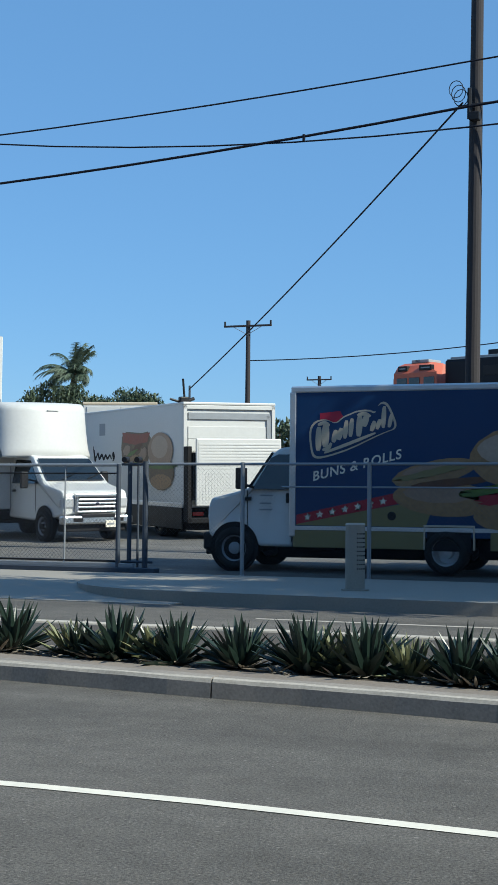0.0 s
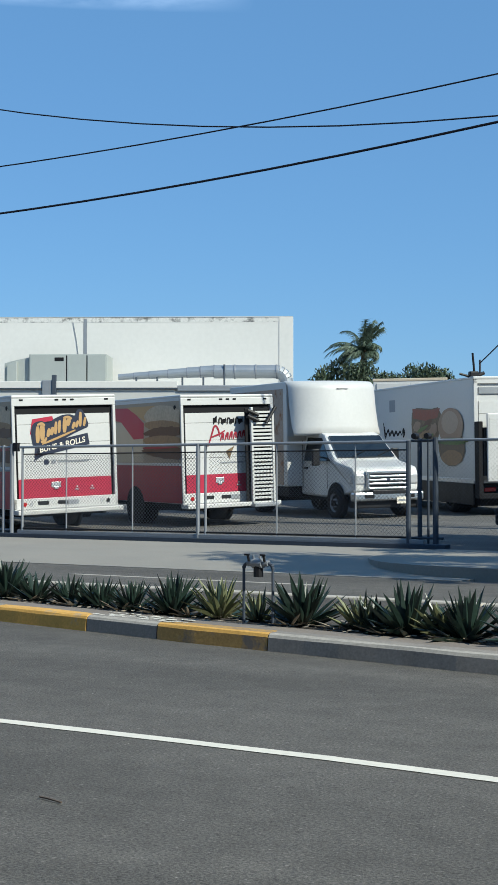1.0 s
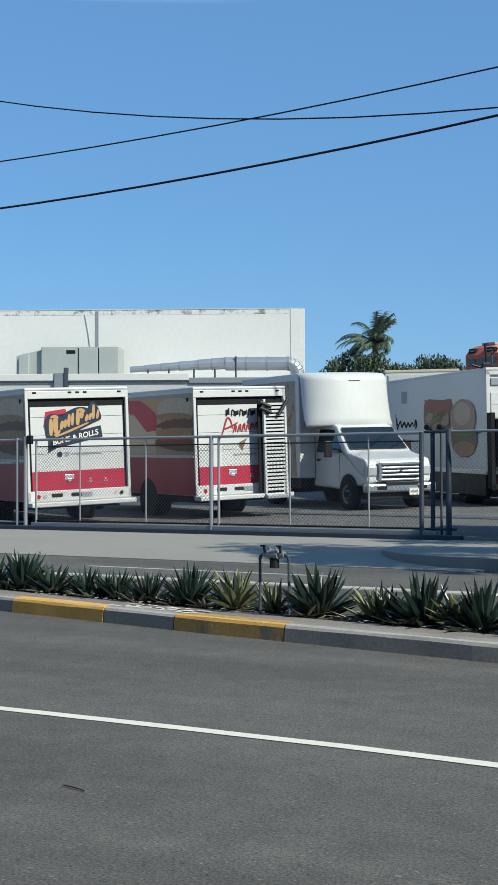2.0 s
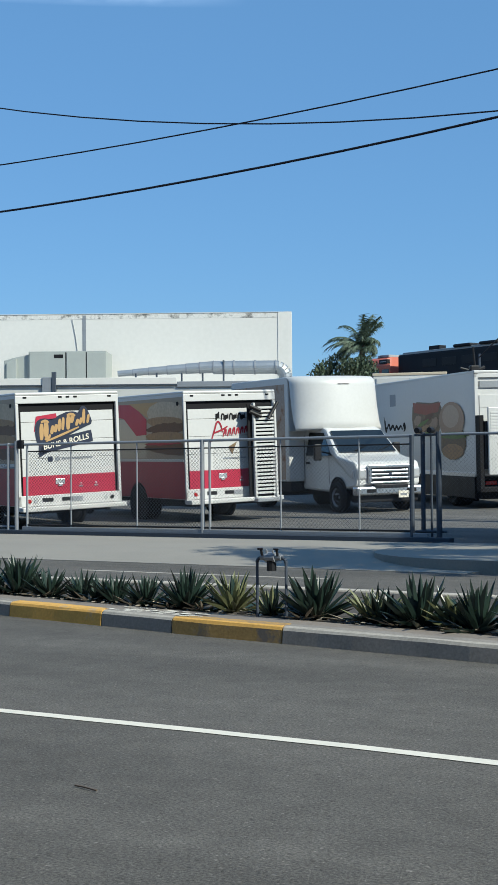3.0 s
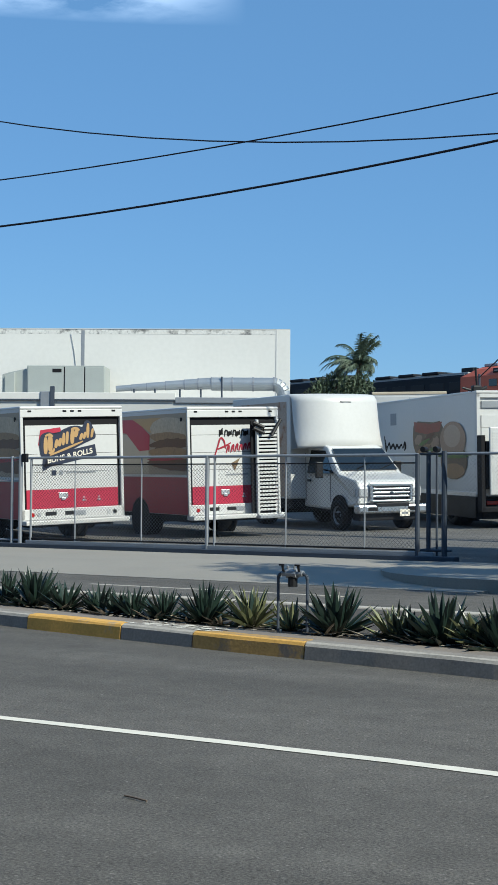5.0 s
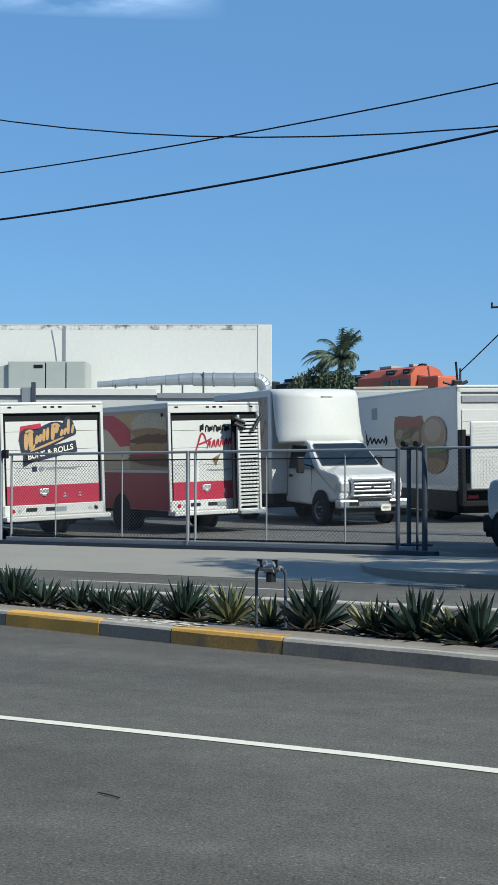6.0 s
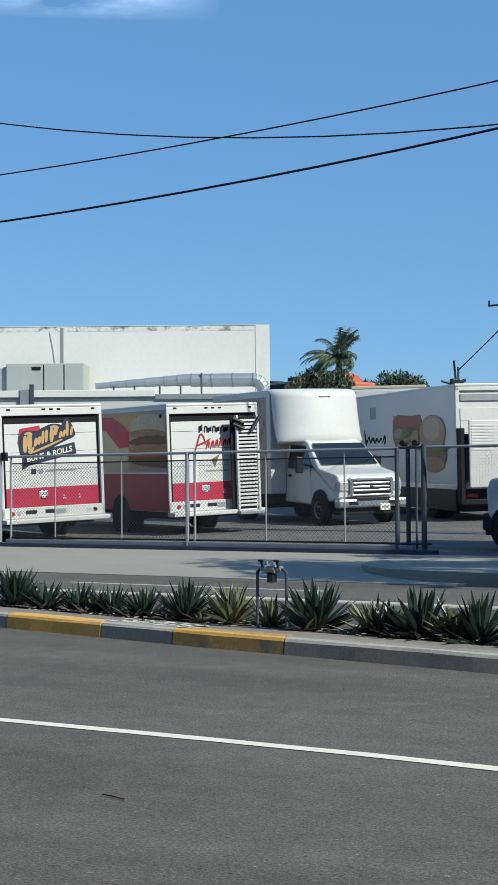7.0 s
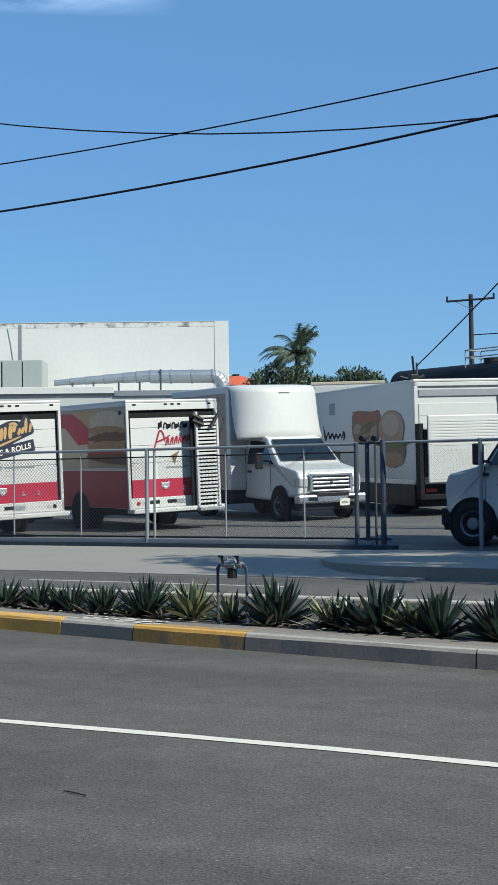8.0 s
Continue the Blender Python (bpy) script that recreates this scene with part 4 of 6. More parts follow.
    side("drink_print", smooth_line([(-4.9, 2.2), (-4.6, 1.86), (-3.0, 1.84), (-2.5, 2.05), (-2.4, 2.8), (-3.4, 2.74), (-4.8, 2.84)], True, 1), 0.003, PATTY, "picture of a sandwich and drink")
    side("drink_top_print", [(-4.7, 2.52), (-3.7, 2.44), (-2.7, 2.5), (-2.48, 2.76), (-3.4, 2.72), (-4.78, 2.8)], 0.005, RUSTY_RED)
    for i, (cx_, cz, a_, b_, mt) in enumerate(((-4.4, 2.3, 0.3, 0.13, CRUST), (-3.5, 2.36, 0.42, 0.09, BROWN), (-3.9, 2.05, 0.6, 0.07, BUN), (-3.0, 2.2, 0.3, 0.16, CRUST), (-3.9, 2.22, 0.5, 0.05, LETTUCE), (-3.4, 1.98, 0.4, 0.05, LETTUCE))):
        side("filling_print", blob(cx_, cz, a_, b_, 0.2, 22, 0.2, i), 0.007 + 0.002 * i, mt)
    side("burger_base_print", blob(-1.6, 1.7, 0.98, 0.48, 0, 28, 0.02, 7), 0.02, PATTY, "picture of a burger")
    side("burger_heel_print", blob(-1.6, 1.44, 0.8, 0.2, 0, 28, 0.03, 9), 0.022, BUN)
    side("burger_print", blob(-1.65, 2.26, 0.95, 0.48, 0, 30, 0.01, 5), 0.024, CRUST)
    side("burger_crumb_print", blob(-1.7, 2.36, 0.62, 0.3, 0, 24, 0.02, 6), 0.026, CRUST_PALE)
    side("garnish_print", blob(-1.6, 1.86, 1.0, 0.08, 0, 40, 0.3, 8), 0.028, LETTUCE)
    side("script_mark", ribbon([(-7.4, 2.34), (-7.3, 2.03), (-7.0, 2.28), (-6.95, 2.02), (-6.65, 2.22), (-6.5, 2.02), (-6.3, 2.2), (-6.15, 2.04), (-5.9, 2.2), (-5.8, 2.06)], 0.1), 0.003, DARK)
    side("script_mark", ribbon([(-7.5, 2.45), (-7.35, 1.95), (-7.2, 2.1)], 0.08), 0.0045, DARK)
    side("script_mark", ribbon([(-5.75, 2.05), (-5.6, 2.28), (-5.45, 2.1), (-5.65, 2.0)], 0.08), 0.006, DARK)
    side("small_print", [(-6.9, 2.75), (-6.35, 2.75), (-6.35, 3.1), (-6.9, 3.1)], 0.003, GALV)
    # black panel added to stand for the deep shade under the box
    part("underbody_shade_panel", box(-hw - 0.012, -hw + 0.03, 0.1, 4.6, 0.26, 0.8, 0.01), BLACK, top, "black panel added as the shade below the box")
    part("bottom_rail", box(-hw - 0.015, hw + 0.015, 0.06, length, 0.8, 0.92, 0.01), SILVER, top)
    bm = bmesh.new()
    for x in (-0.45, 0.45):
        bx(bm, x - 0.05, x + 0.05, 0.0, length + 1.6, 0.55, 0.8)
    # side box added as dark filling for the shade under the body
    bx(bm, -1.2, -0.5, 2.6, 7.0, 0.24, 0.79, 0.03)
    bx(bm, -1.1, 1.1, 1.75, 1.95, 0.35, 0.55)
    # rear box and flaps also fill in the underside shade
    bx(bm, -1.15, 1.15, -0.05, 1.2, 0.24, 0.8)
    bx(bm, -1.26, -0.74, 1.22, 1.25, 0.14, 0.8)
    bx(bm, 0.74, 1.26, 1.22, 1.25, 0.14, 0.8)
    part("chassis", bm, DARK, top)
    for x, s in ((-1.0, -1), (1.0, 1)):
        wheel(top, x, 1.85, 0.46, 0.5, s, True)
        wheel(top, x, length + 1.0, 0.46, 0.28, s)
    bm = prism([(length + 0.05, 0.6), (length + 2.0, 0.6), (length + 2.0, 1.5), (length + 1.2, 1.7), (length + 0.8, 2.4), (length + 0.05, 2.5)], -1.05, 1.05, 0.06)
    bm.transform(Matrix.Rotation(radians(90), 4, "Z"))
    part("cab", bm, BODY_WHITE, top)
    # aerials on the front corner of the roof
    part("aerial", tube(bmesh.new(), (-hw + 0.15, 0.3, h), (-hw + 0.1, 0.3, h + 0.62), 0.03, 8), BLACK, top)
    bm = bmesh.new()
    tube(bm, (-hw + 0.05, 0.3, h + 0.02), (-hw - 0.25, 0.3, h + 0.1), 0.03, 8)
    tube(bm, (-hw + 0.25, 0.3, h + 0.06), (-hw + 0.4, 0.3, h + 0.12), 0.045, 8)
    bx(bm, -hw + 0.0, -hw + 0.24, 0.22, 0.4, h, h + 0.16, 0.03)
    part("aerial_bracket", bm, BLACK, top)


def far_trailer():
    """A tall trailer standing behind the other trucks, its roof edge showing over them."""
    top = thing("trailer", "tall white box trailer parked behind the other trucks", "trailer", on_yard(-21.1, 45.2, 25))
    part("box_body", box(-1.28, 1.28, 0.0, 8.0, 1.0, 4.08, 0.02), BOX_WHITE, top)
    part("roof_rail", box(-1.3, 1.3, -0.02, 8.02, 4.02, 4.12, 0.02), CREAM, top)
    part("rear_door", box(-1.16, -0.01, -0.03, -0.002, 1.1, 3.95, 0.008), TRIM_WHITE, top)
    part("rear_door", box(0.01, 1.16, -0.03, -0.002, 1.1, 3.95, 0.008), TRIM_WHITE, top)
    part("chassis", box(-0.5, 0.5, 0.2, 7.8, 0.7, 1.0), DARK, top)
    for x, s in ((-1.0, -1), (1.0, 1)):
        wheel(top, x, 1.4, 0.5, 0.4, s, True)
        wheel(top, x, 6.4, 0.5, 0.4, s, True)


def navy_truck():
    """White cutaway van facing -x with a navy printed box; origin at the front bumper on the side nearest the street."""
    x0, y0 = -9.28, 23.8
    top = thing("box_truck", "navy printed bakery box truck with white cab, parked behind the fence", "truck", Matrix.Translation((x0, y0, yard_z(24.9))))
    # axes here: x to the rear, y away from the street
    W, H = 2.3, 3.2
    part("box_body", box(1.62, 6.3, 0.0, W, 0.62, H - 0.04, 0.015), NAVY, top)
    bm = bmesh.new()
    bx(bm, 1.6, 6.33, -0.015, W + 0.015, H - 0.1, H + 0.02, 0.03)
    part("roof_rail", bm, SILVER, top)
    part("front_corner", box(1.58, 1.7, -0.012, 0.05, 0.6, H - 0.08, 0.02), SILVER, top)
    part("skirt", box(1.66, 4.0, -0.006, 0.05, 0.42, 0.72, 0.01), YELLOW_SKIRT, top, "mustard printed skirt")
    part("skirt", box(5.1, 6.3, -0.006, 0.05, 0.42, 0.72, 0.01), YELLOW_SKIRT, top)
    part("lower_rail", box(1.66, 6.3, -0.01, 0.0, 0.72, 0.79, 0.004), SILVER, top)
    F = Matrix.Translation((0, 0, 0)) @ REAR

    def side(name, pts, lift, material, label=""):
        part(name, sheet(pts, F @ Matrix.Translation((0, 0, lift)), 0.0015), material, top, label)

    side("lower_print", [(1.72, 0.8), (4.0, 0.8), (4.2, 1.3), (1.72, 0.84)], 0.002, YELLOW_SKIRT)
    side("ribbon_print", [(1.72, 0.82), (3.7, 1.22), (3.7, 1.42), (1.72, 0.98)], 0.004, DEEP_RED, "red ribbon with white stars")
    for i in range(7):
        cx, cz = 1.92 + i * 0.225, 0.945 + i * 0.047
        star = []
        for k in range(10):
            r = 0.07 if k % 2 == 0 else 0.029
            a = radians(90 + 36 * k)
            star.append((cx + r * math.cos(a), cz + r * math.sin(a)))
        side("star", star, 0.007, PAINT_WHITE)
    script_logo(top, F @ Matrix.Translation((2.72, 2.44, 0.002)), 1.13, (RED, NAVY, CREAM, NAVY))
    letters("BUNS & ROLLS", 0.225, F @ Matrix.Translation((2.78, 1.83, 0.004)) @ Matrix.Rotation(radians(14), 4, "Z"), PAINT_WHITE, top, shear=0.28, space=1.12)
    # large food picture
    side("bun_print", blob(4.15, 1.72, 0.74, 0.2, 0.2, 30, 0.03, 1), 0.003, BUN, "picture of filled buns")
    side("bun_shine_print", blob(4.1, 1.8, 0.5, 0.07, 0.2, 30, 0.06, 11), 0.005, CRUST)
    side("filling_print", blob(4.1, 1.72, 0.6, 0.06, 0.2, 36, 0.25, 4), 0.0065, YELLOW_SKIRT)
    side("bun_print", blob(4.3, 1.28, 0.85, 0.3, -0.06, 30, 0.02, 2), 0.008, BUN)
    side("bun_shine_print", blob(4.2, 1.36, 0.58, 0.15, -0.04, 30, 0.03, 12), 0.0095, CRUST)
    side("sausage_print", blob(4.45, 1.55, 0.7, 0.07, 0.1, 26, 0.05, 3), 0.011, BROWN)
    side("bun_print", blob(5.6, 1.98, 0.85, 0.5, 0.05, 30, 0.02, 5), 0.0125, BUN)
    side("bun_shine_print", blob(5.5, 2.12, 0.62, 0.27, 0.05, 30, 0.02, 13), 0.014, CRUST_PALE)
    side("garnish_print", blob(5.5, 1.4, 0.8, 0.13, 0.04, 40, 0.28, 6), 0.0155, LETTUCE)
    side("filling_print", blob(5.6, 1.25, 0.7, 0.15, 0.0, 40, 0.12, 7), 0.017, DEEP_RED)
    side("bun_print", blob(5.55, 0.98, 0.75, 0.24, 0.0, 30, 0.03, 8), 0.0185, BUN)
    part("fuel_door", tube(bmesh.new(), (3.42, -0.012, 0.98), (3.42, 0.0, 0.98), 0.075, 16), BLACK, top)
    # cab
    prof = [(1.6, 0.42), (0.98, 0.42), (0.9, 0.5), (0.1, 0.55), (0.02, 0.62), (0.0, 1.08), (0.06, 1.26), (0.55, 1.38), (0.8, 1.46), (1.2, 2.08), (1.32, 2.16), (1.6, 2.18)]
    bm = prism(prof, 0.14, 2.16, 0.05)
    for v in bm.verts:
        k = max(0.0, v.co.z - 1.35) / 0.8
        v.co.y = 1.15 + (v.co.y - 1.15) * (1 - 0.14 * k)
    part("cab", bm, BODY_WHITE, top)
    pts = [(0.84, 1.42), (1.52, 1.42), (1.55, 2.04), (1.28, 2.04), (1.16, 1.98)]
    bm = sheet(pts, F, 0.01)
    for v in bm.verts:
        v.co.y = v.co.y + 0.138 + 0.14 * max(0.0, v.co.z - 1.35) / 0.8 * 1.01
    part("side_window", bm, GLASS, top)
    bm = bmesh.new()
    vs = [bm.verts.new(v) for v in ((0.765, 0.28, 1.47), (0.765, 2.02, 1.47), (1.16, 1.94, 2.07), (1.16, 0.36, 2.07))]
    bm.faces.new(vs)
    ext = bmesh.ops.extrude_face_region(bm, geom=bm.faces[:])
    for v in ext["geom"]:
        if isinstance(v, bmesh.types.BMVert):
            v.co += Vector((-0.03, 0, 0.02))
    part("windscreen", bm, GLASS, top)
    for xx in (0.76, 1.585):
        part("door_seam", box(xx - 0.006, xx + 0.006, 0.131, 0.141, 0.5, 1.4), DARK, top)
    part("door_handle", box(1.48, 1.56, 0.11, 0.14, 1.18, 1.36, 0.01), BLACK, top)
    part("door_mark", box(0.98, 1.22, 0.1345, 0.1385, 1.05, 1.08), GALV, top)
    part("door_mark", box(1.0, 1.2, 0.1345, 0.1385, 1.16, 1.19), GALV, top)
    part("door_mark", box(1.0, 1.24, 0.1345, 0.1385, 1.3, 1.33), GALV, top)
    part("fender_badge", box(0.68, 0.84, 0.1, 0.138, 1.22, 1.28, 0.006), BLACK, top)
    mir = new("mirror")
    mir.parent = top
    part("mirror_head", box(0.62, 0.78, -0.14, 0.08, 1.42, 1.8, 0.03), BLACK, mir)
    part("mirror_arm", tube(bmesh.new(), (0.72, 0.02, 1.5), (0.86, 0.2, 1.46), 0.025, 8), BLACK, mir)
    part("bumper", box(-0.1, 0.35, 0.16, 2.14, 0.34, 0.66, 0.05), BLACK, top)
    part("bumper_lip", box(-0.06, 0.32, 0.22, 2.08, 0.26, 0.36, 0.02), BLACK, top)
    part("headlight", box(-0.02, 0.1, 0.2, 0.62, 0.86, 1.08, 0.03), LAMP_CLEAR, top)
    # dark disc painted in for the shaded front arch
    part("wheel_arch_shade", tube(bmesh.new(), (0.52, 0.128, 0.4), (0.52, 0.15, 0.4), 0.45, 28), DARK, top)
    # running gear, wheels turned so that the axle lies across the truck
    for xx, dual in ((0.53, False), (4.35, True)):
        for yy, s in ((0.2 if not dual else 0.12, -1), (2.03, 1)):
            wh = wheel(top, 0, 0, 0.38, 0.26 if not dual else 0.4, 1, dual)
            wh.location = (xx, yy + (0.05 if dual and s < 0 else 0), 0.38)
            wh.rotation_euler = (0, 0, radians(-90 if s < 0 else 90))
    bm = bmesh.new()
    for yy in (0.75, 1.55):
        bx(bm, 0.2, 6.2, yy - 0.05, yy + 0.05, 0.42, 0.6)
    bx(bm, 4.2, 4.5, 0.3, 2.0, 0.3, 0.5)
    bx(bm, 0.45, 0.62, 0.3, 2.0, 0.3, 0.45)
    bx(bm, 1.7, 2.4, 0.1, 0.5, 0.36, 0.6, 0.04)
    # two dark boxes fill in the shade between frame and ground
    bx(bm, 1.2, 3.9, 0.5, 1.8, 0.22, 0.6, 0.04)
    bx(bm, 4.8, 6.2, 0.5, 1.8, 0.25, 0.6, 0.04)
    part("chassis", bm, DARK, top)
    part("arch_flare", box(3.97, 4.0, -0.012, 0.05, 0.42, 0.8, 0.008), CREAM, top)
    part("arch_flare", box(4.81, 4.84, -0.012, 0.05, 0.42, 0.8, 0.008), CREAM, top)
    part("arch_flare", box(3.97, 4.84, -0.012, 0.05, 0.8, 0.835, 0.008), CREAM, top)
    # dark box fills in the shade of the rear wheel hollow
    part("wheel_well_shade", box(4.03, 4.78, -0.004, 0.06, 0.4, 0.82), DARK, top)


# ---- buildings ----
BLD = Matrix.Translation((-35.73, 62.0, 0)) @ Matrix.Rotation(radians(30), 4, "Z")


def buildings():
    g = 0.7
    hall = thing("warehouse", "white stucco warehouse with stained parapet", "building", BLD)
    part("wall", box(-60, 0, 0.0, 14, g - 0.6, 9.5, 0.03), STUCCO, hall)
    part("corner_pilaster", box(-0.66, 0.06, -0.03, 0.5, g - 0.6, 9.56, 0.02), STUCCO, hall)
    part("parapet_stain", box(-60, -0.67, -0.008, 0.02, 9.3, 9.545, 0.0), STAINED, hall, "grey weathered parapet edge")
    part("coping", box(-60, 0.05, -0.03, 0.3, 9.55, 9.59, 0.01), ROOFEDGE, hall)
    for xs in (-10.6, -27, -44):
        part("joint", box(xs, xs + 0.18, -0.012, 0.02, g, 9.5, 0.004), GALV, hall, "grey expansion joint")
    part("conduit", sweep([(-10.85, -0.03, 6.6), (-10.85, -0.03, 7.6), (-10.95, -0.03, 8.4), (-11.12, -0.03, 9.3)], 0.015, 6), GALV, hall)
    low = thing("loading_building", "low pale building in front of the warehouse", "building", BLD)
    part("wall", box(-55, -0.6, -7.0, -0.09, g - 0.6, 5.5, 0.02), ROOFEDGE, low)
    part("parapet", box(-55, -5.2, -7.1, -6.8, 5.5, 5.82, 0.02), STUCCO, low, "white parapet band")
    part("parapet", box(-5.2, -0.5, -7.1, -6.8, 5.36, 5.62, 0.02), GALV, low)
    # dark strip painted in for the shadow line under the parapet
    part("parapet_shadow_strip", box(-55, -5.2, -7.12, -7.1, 5.45, 5.51, 0.0), STEEL_DARK, low, "dark strip painted as the shadow below the parapet")
    part("roof_post", box(-10.95, -10.75, -7.2, -7.0, 5.0, 6.1, 0.02), STEEL_DARK, low)
    part("roof_curb", box(-11.4, -10.95, -7.16, -7.0, 5.1, 5.86, 0.02), GALV, low)
    unit = thing("rooftop_unit", "grey-green rooftop air handling unit with panels", "air handler", BLD @ Matrix.Translation((-12.3, -3.0, 5.5)))
    part("casing", box(-0.5, 3.3, 0, 2.2, 0.12, 1.92, 0.02), HVAC, unit)
    part("intake", prism([(-1.75, 0.12), (-0.5, 0.12), (-0.5, 1.8), (-1.35, 1.62), (-1.75, 1.5)], 0.2, 2.0, 0.03), HVAC, unit)
    part("intake_hood", prism([(-1.6, 0.5), (-1.1, 0.35), (-1.1, 1.6), (-1.6, 1.4)], 0.0, 0.3, 0.03), HVAC, unit)
    part("base_rail", box(-1.0, 3.45, 0.05, 2.1, 0, 0.14), GALV, unit)
    for i, (a, b) in enumerate(((-0.45, 1.3), (1.37, 2.3), (2.36, 3.25))):
        part("access_panel", box(a, b, -0.025, 0.0, 0.2, 1.84, 0.012), HVAC, unit)
    for x in (1.31, 2.31):
        part("panel_gap", box(x, x + 0.045, -0.012, 0.01, 0.2, 1.86), DARK, unit)
    part("name_plate", box(0.75, 1.2, -0.035, -0.02, 1.58, 1.76, 0.01), DARK, unit)
    duct = thing("roof_duct", "silver round sheet-metal duct on roof stands", "duct", BLD)
    pts = [(-8.3, 6.22), (-6.8, 6.32), (-5.0, 6.43), (-3.7, 6.5)]
    for a, b in zip(pts, pts[1:]):
        n = 2
        for i in range(n):
            p = Vector((a[0] + (b[0] - a[0]) * i / n, -4.0, a[1] + (b[1] - a[1]) * i / n))
            q = Vector((a[0] + (b[0] - a[0]) * (i + 1) / n, -4.0, a[1] + (b[1] - a[1]) * (i + 1) / n))
            r = 0.15 + 0.034 * (p.x + 8.3)
            part("duct_section", tube(bmesh.new(), p, q, r * 0.97, 18, r), DUCT, duct, smooth=False)
            part("duct_collar", tube(bmesh.new(), q - Vector((0.03, 0, 0)), q + Vector((0.03, 0, 0)), r * 1.1, 18), GALV, duct)
    for i in range(3):
        part("duct_section", tube(bmesh.new(), (-3.7 + i * 1.0, -4.0, 6.47), (-2.72 + i * 1.0, -4.0, 6.47), 0.32, 18), DUCT, duct)
        part("duct_collar", tube(bmesh.new(), (-2.75 + i * 1.0, -4.0, 6.47), (-2.68 + i * 1.0, -4.0, 6.47), 0.35, 18), GALV, duct)
    for i in range(5):
        a0, a1 = radians(18 * i), radians(18 * (i + 1))
        p = (-0.75 + 0.5 * math.sin(a0), -4.0, 5.97 + 0.5 * math.cos(a0))
        q = (-0.75 + 0.5 * math.sin(a1), -4.0, 5.97 + 0.5 * math.cos(a1))
        part("duct_elbow", tube(bmesh.new(), p, q, 0.32, 18), DUCT, duct)
    part("duct_drop", tube(bmesh.new(), (-0.25, -4.0, 5.4), (-0.25, -4.0, 5.99), 0.32, 18), DUCT, duct)
    for x in (-7.4, -6.4, -5.2, -4.2, -3.2):
        part("duct_stand", tube(bmesh.new(), (x, -4.3, 5.5), (x, -4.3, 6.2 if x < -3.3 else 6.8), 0.05, 6), STEEL_DARK, duct)


def closing_wall():
    """Unseen plain wall on the near street side, added to block sky light."""
    tagged(part("sky_block_wall", box(-90, 90, -12, -8.5, -0.06, 13, 0.0), STAIN), "plain unseen wall across the street, added to block sky light", "wall", kind="structure")


# ---- poles and cables ----
def sweep(pts, r, n=6):
    """One joined tube along a line of points."""
    bm = bmesh.new()
    pts = [Vector(p) for p in pts]
    rings = []
    for i, p in enumerate(pts):
        d = (pts[min(i + 1, len(pts) - 1)] - pts[max(i - 1, 0)]).normalized()
        u = d.cross(Vector((0, 0, 1)))
        u = u.normalized() if u.length > 1e-4 else Vector((1, 0, 0))
        v = d.cross(u)
        rings.append([bm.verts.new(p + (u * math.cos(2 * math.pi * k / n) + v * math.sin(2 * math.pi * k / n)) * r) for k in range(n)])
    for a, b in zip(rings, rings[1:]):
        for k in range(n):
            bm.faces.new((a[k], a[(k + 1) % n], b[(k + 1) % n], b[k]))
    bm.faces.new(rings[0])
    bm.faces.new(rings[-1][::-1])
    return bm


def cable(name, pts, r, label):
    return tagged(part(name, sweep(pts, r), CABLE), label, "cable")


def utility_pole(x, y, z0, h, r, label, arms, lean=0.0):
    top = thing("utility_pole", label, "utility pole", Matrix.Translation((x, y, z0)) @ Matrix.Rotation(radians(lean), 4, "Y"))
    part("shaft", tube(bmesh.new(), (0, 0, 0), (0, 0, h), r, 16, r * 0.72), WOOD, top)
    for z, w in arms:
        arm = part("crossarm", box(-w / 2, w / 2, -0.16, -0.04, z - 0.06, z + 0.06, 0.01), WOOD, top)
        for k in (-1, 1):
            part("insulator", tube(bmesh.new(), (k * (w / 2 - 0.06), -0.1, z + 0.06), (k * (w / 2 - 0.06), -0.1, z + 0.32), 0.06, 10), BLACK, arm)
            part("brace", tube(bmesh.new(), (k * 0.02, -0.14, z - 0.55), (k * w * 0.3, -0.14, z - 0.05), 0.02, 6), GALV, arm)
    return top


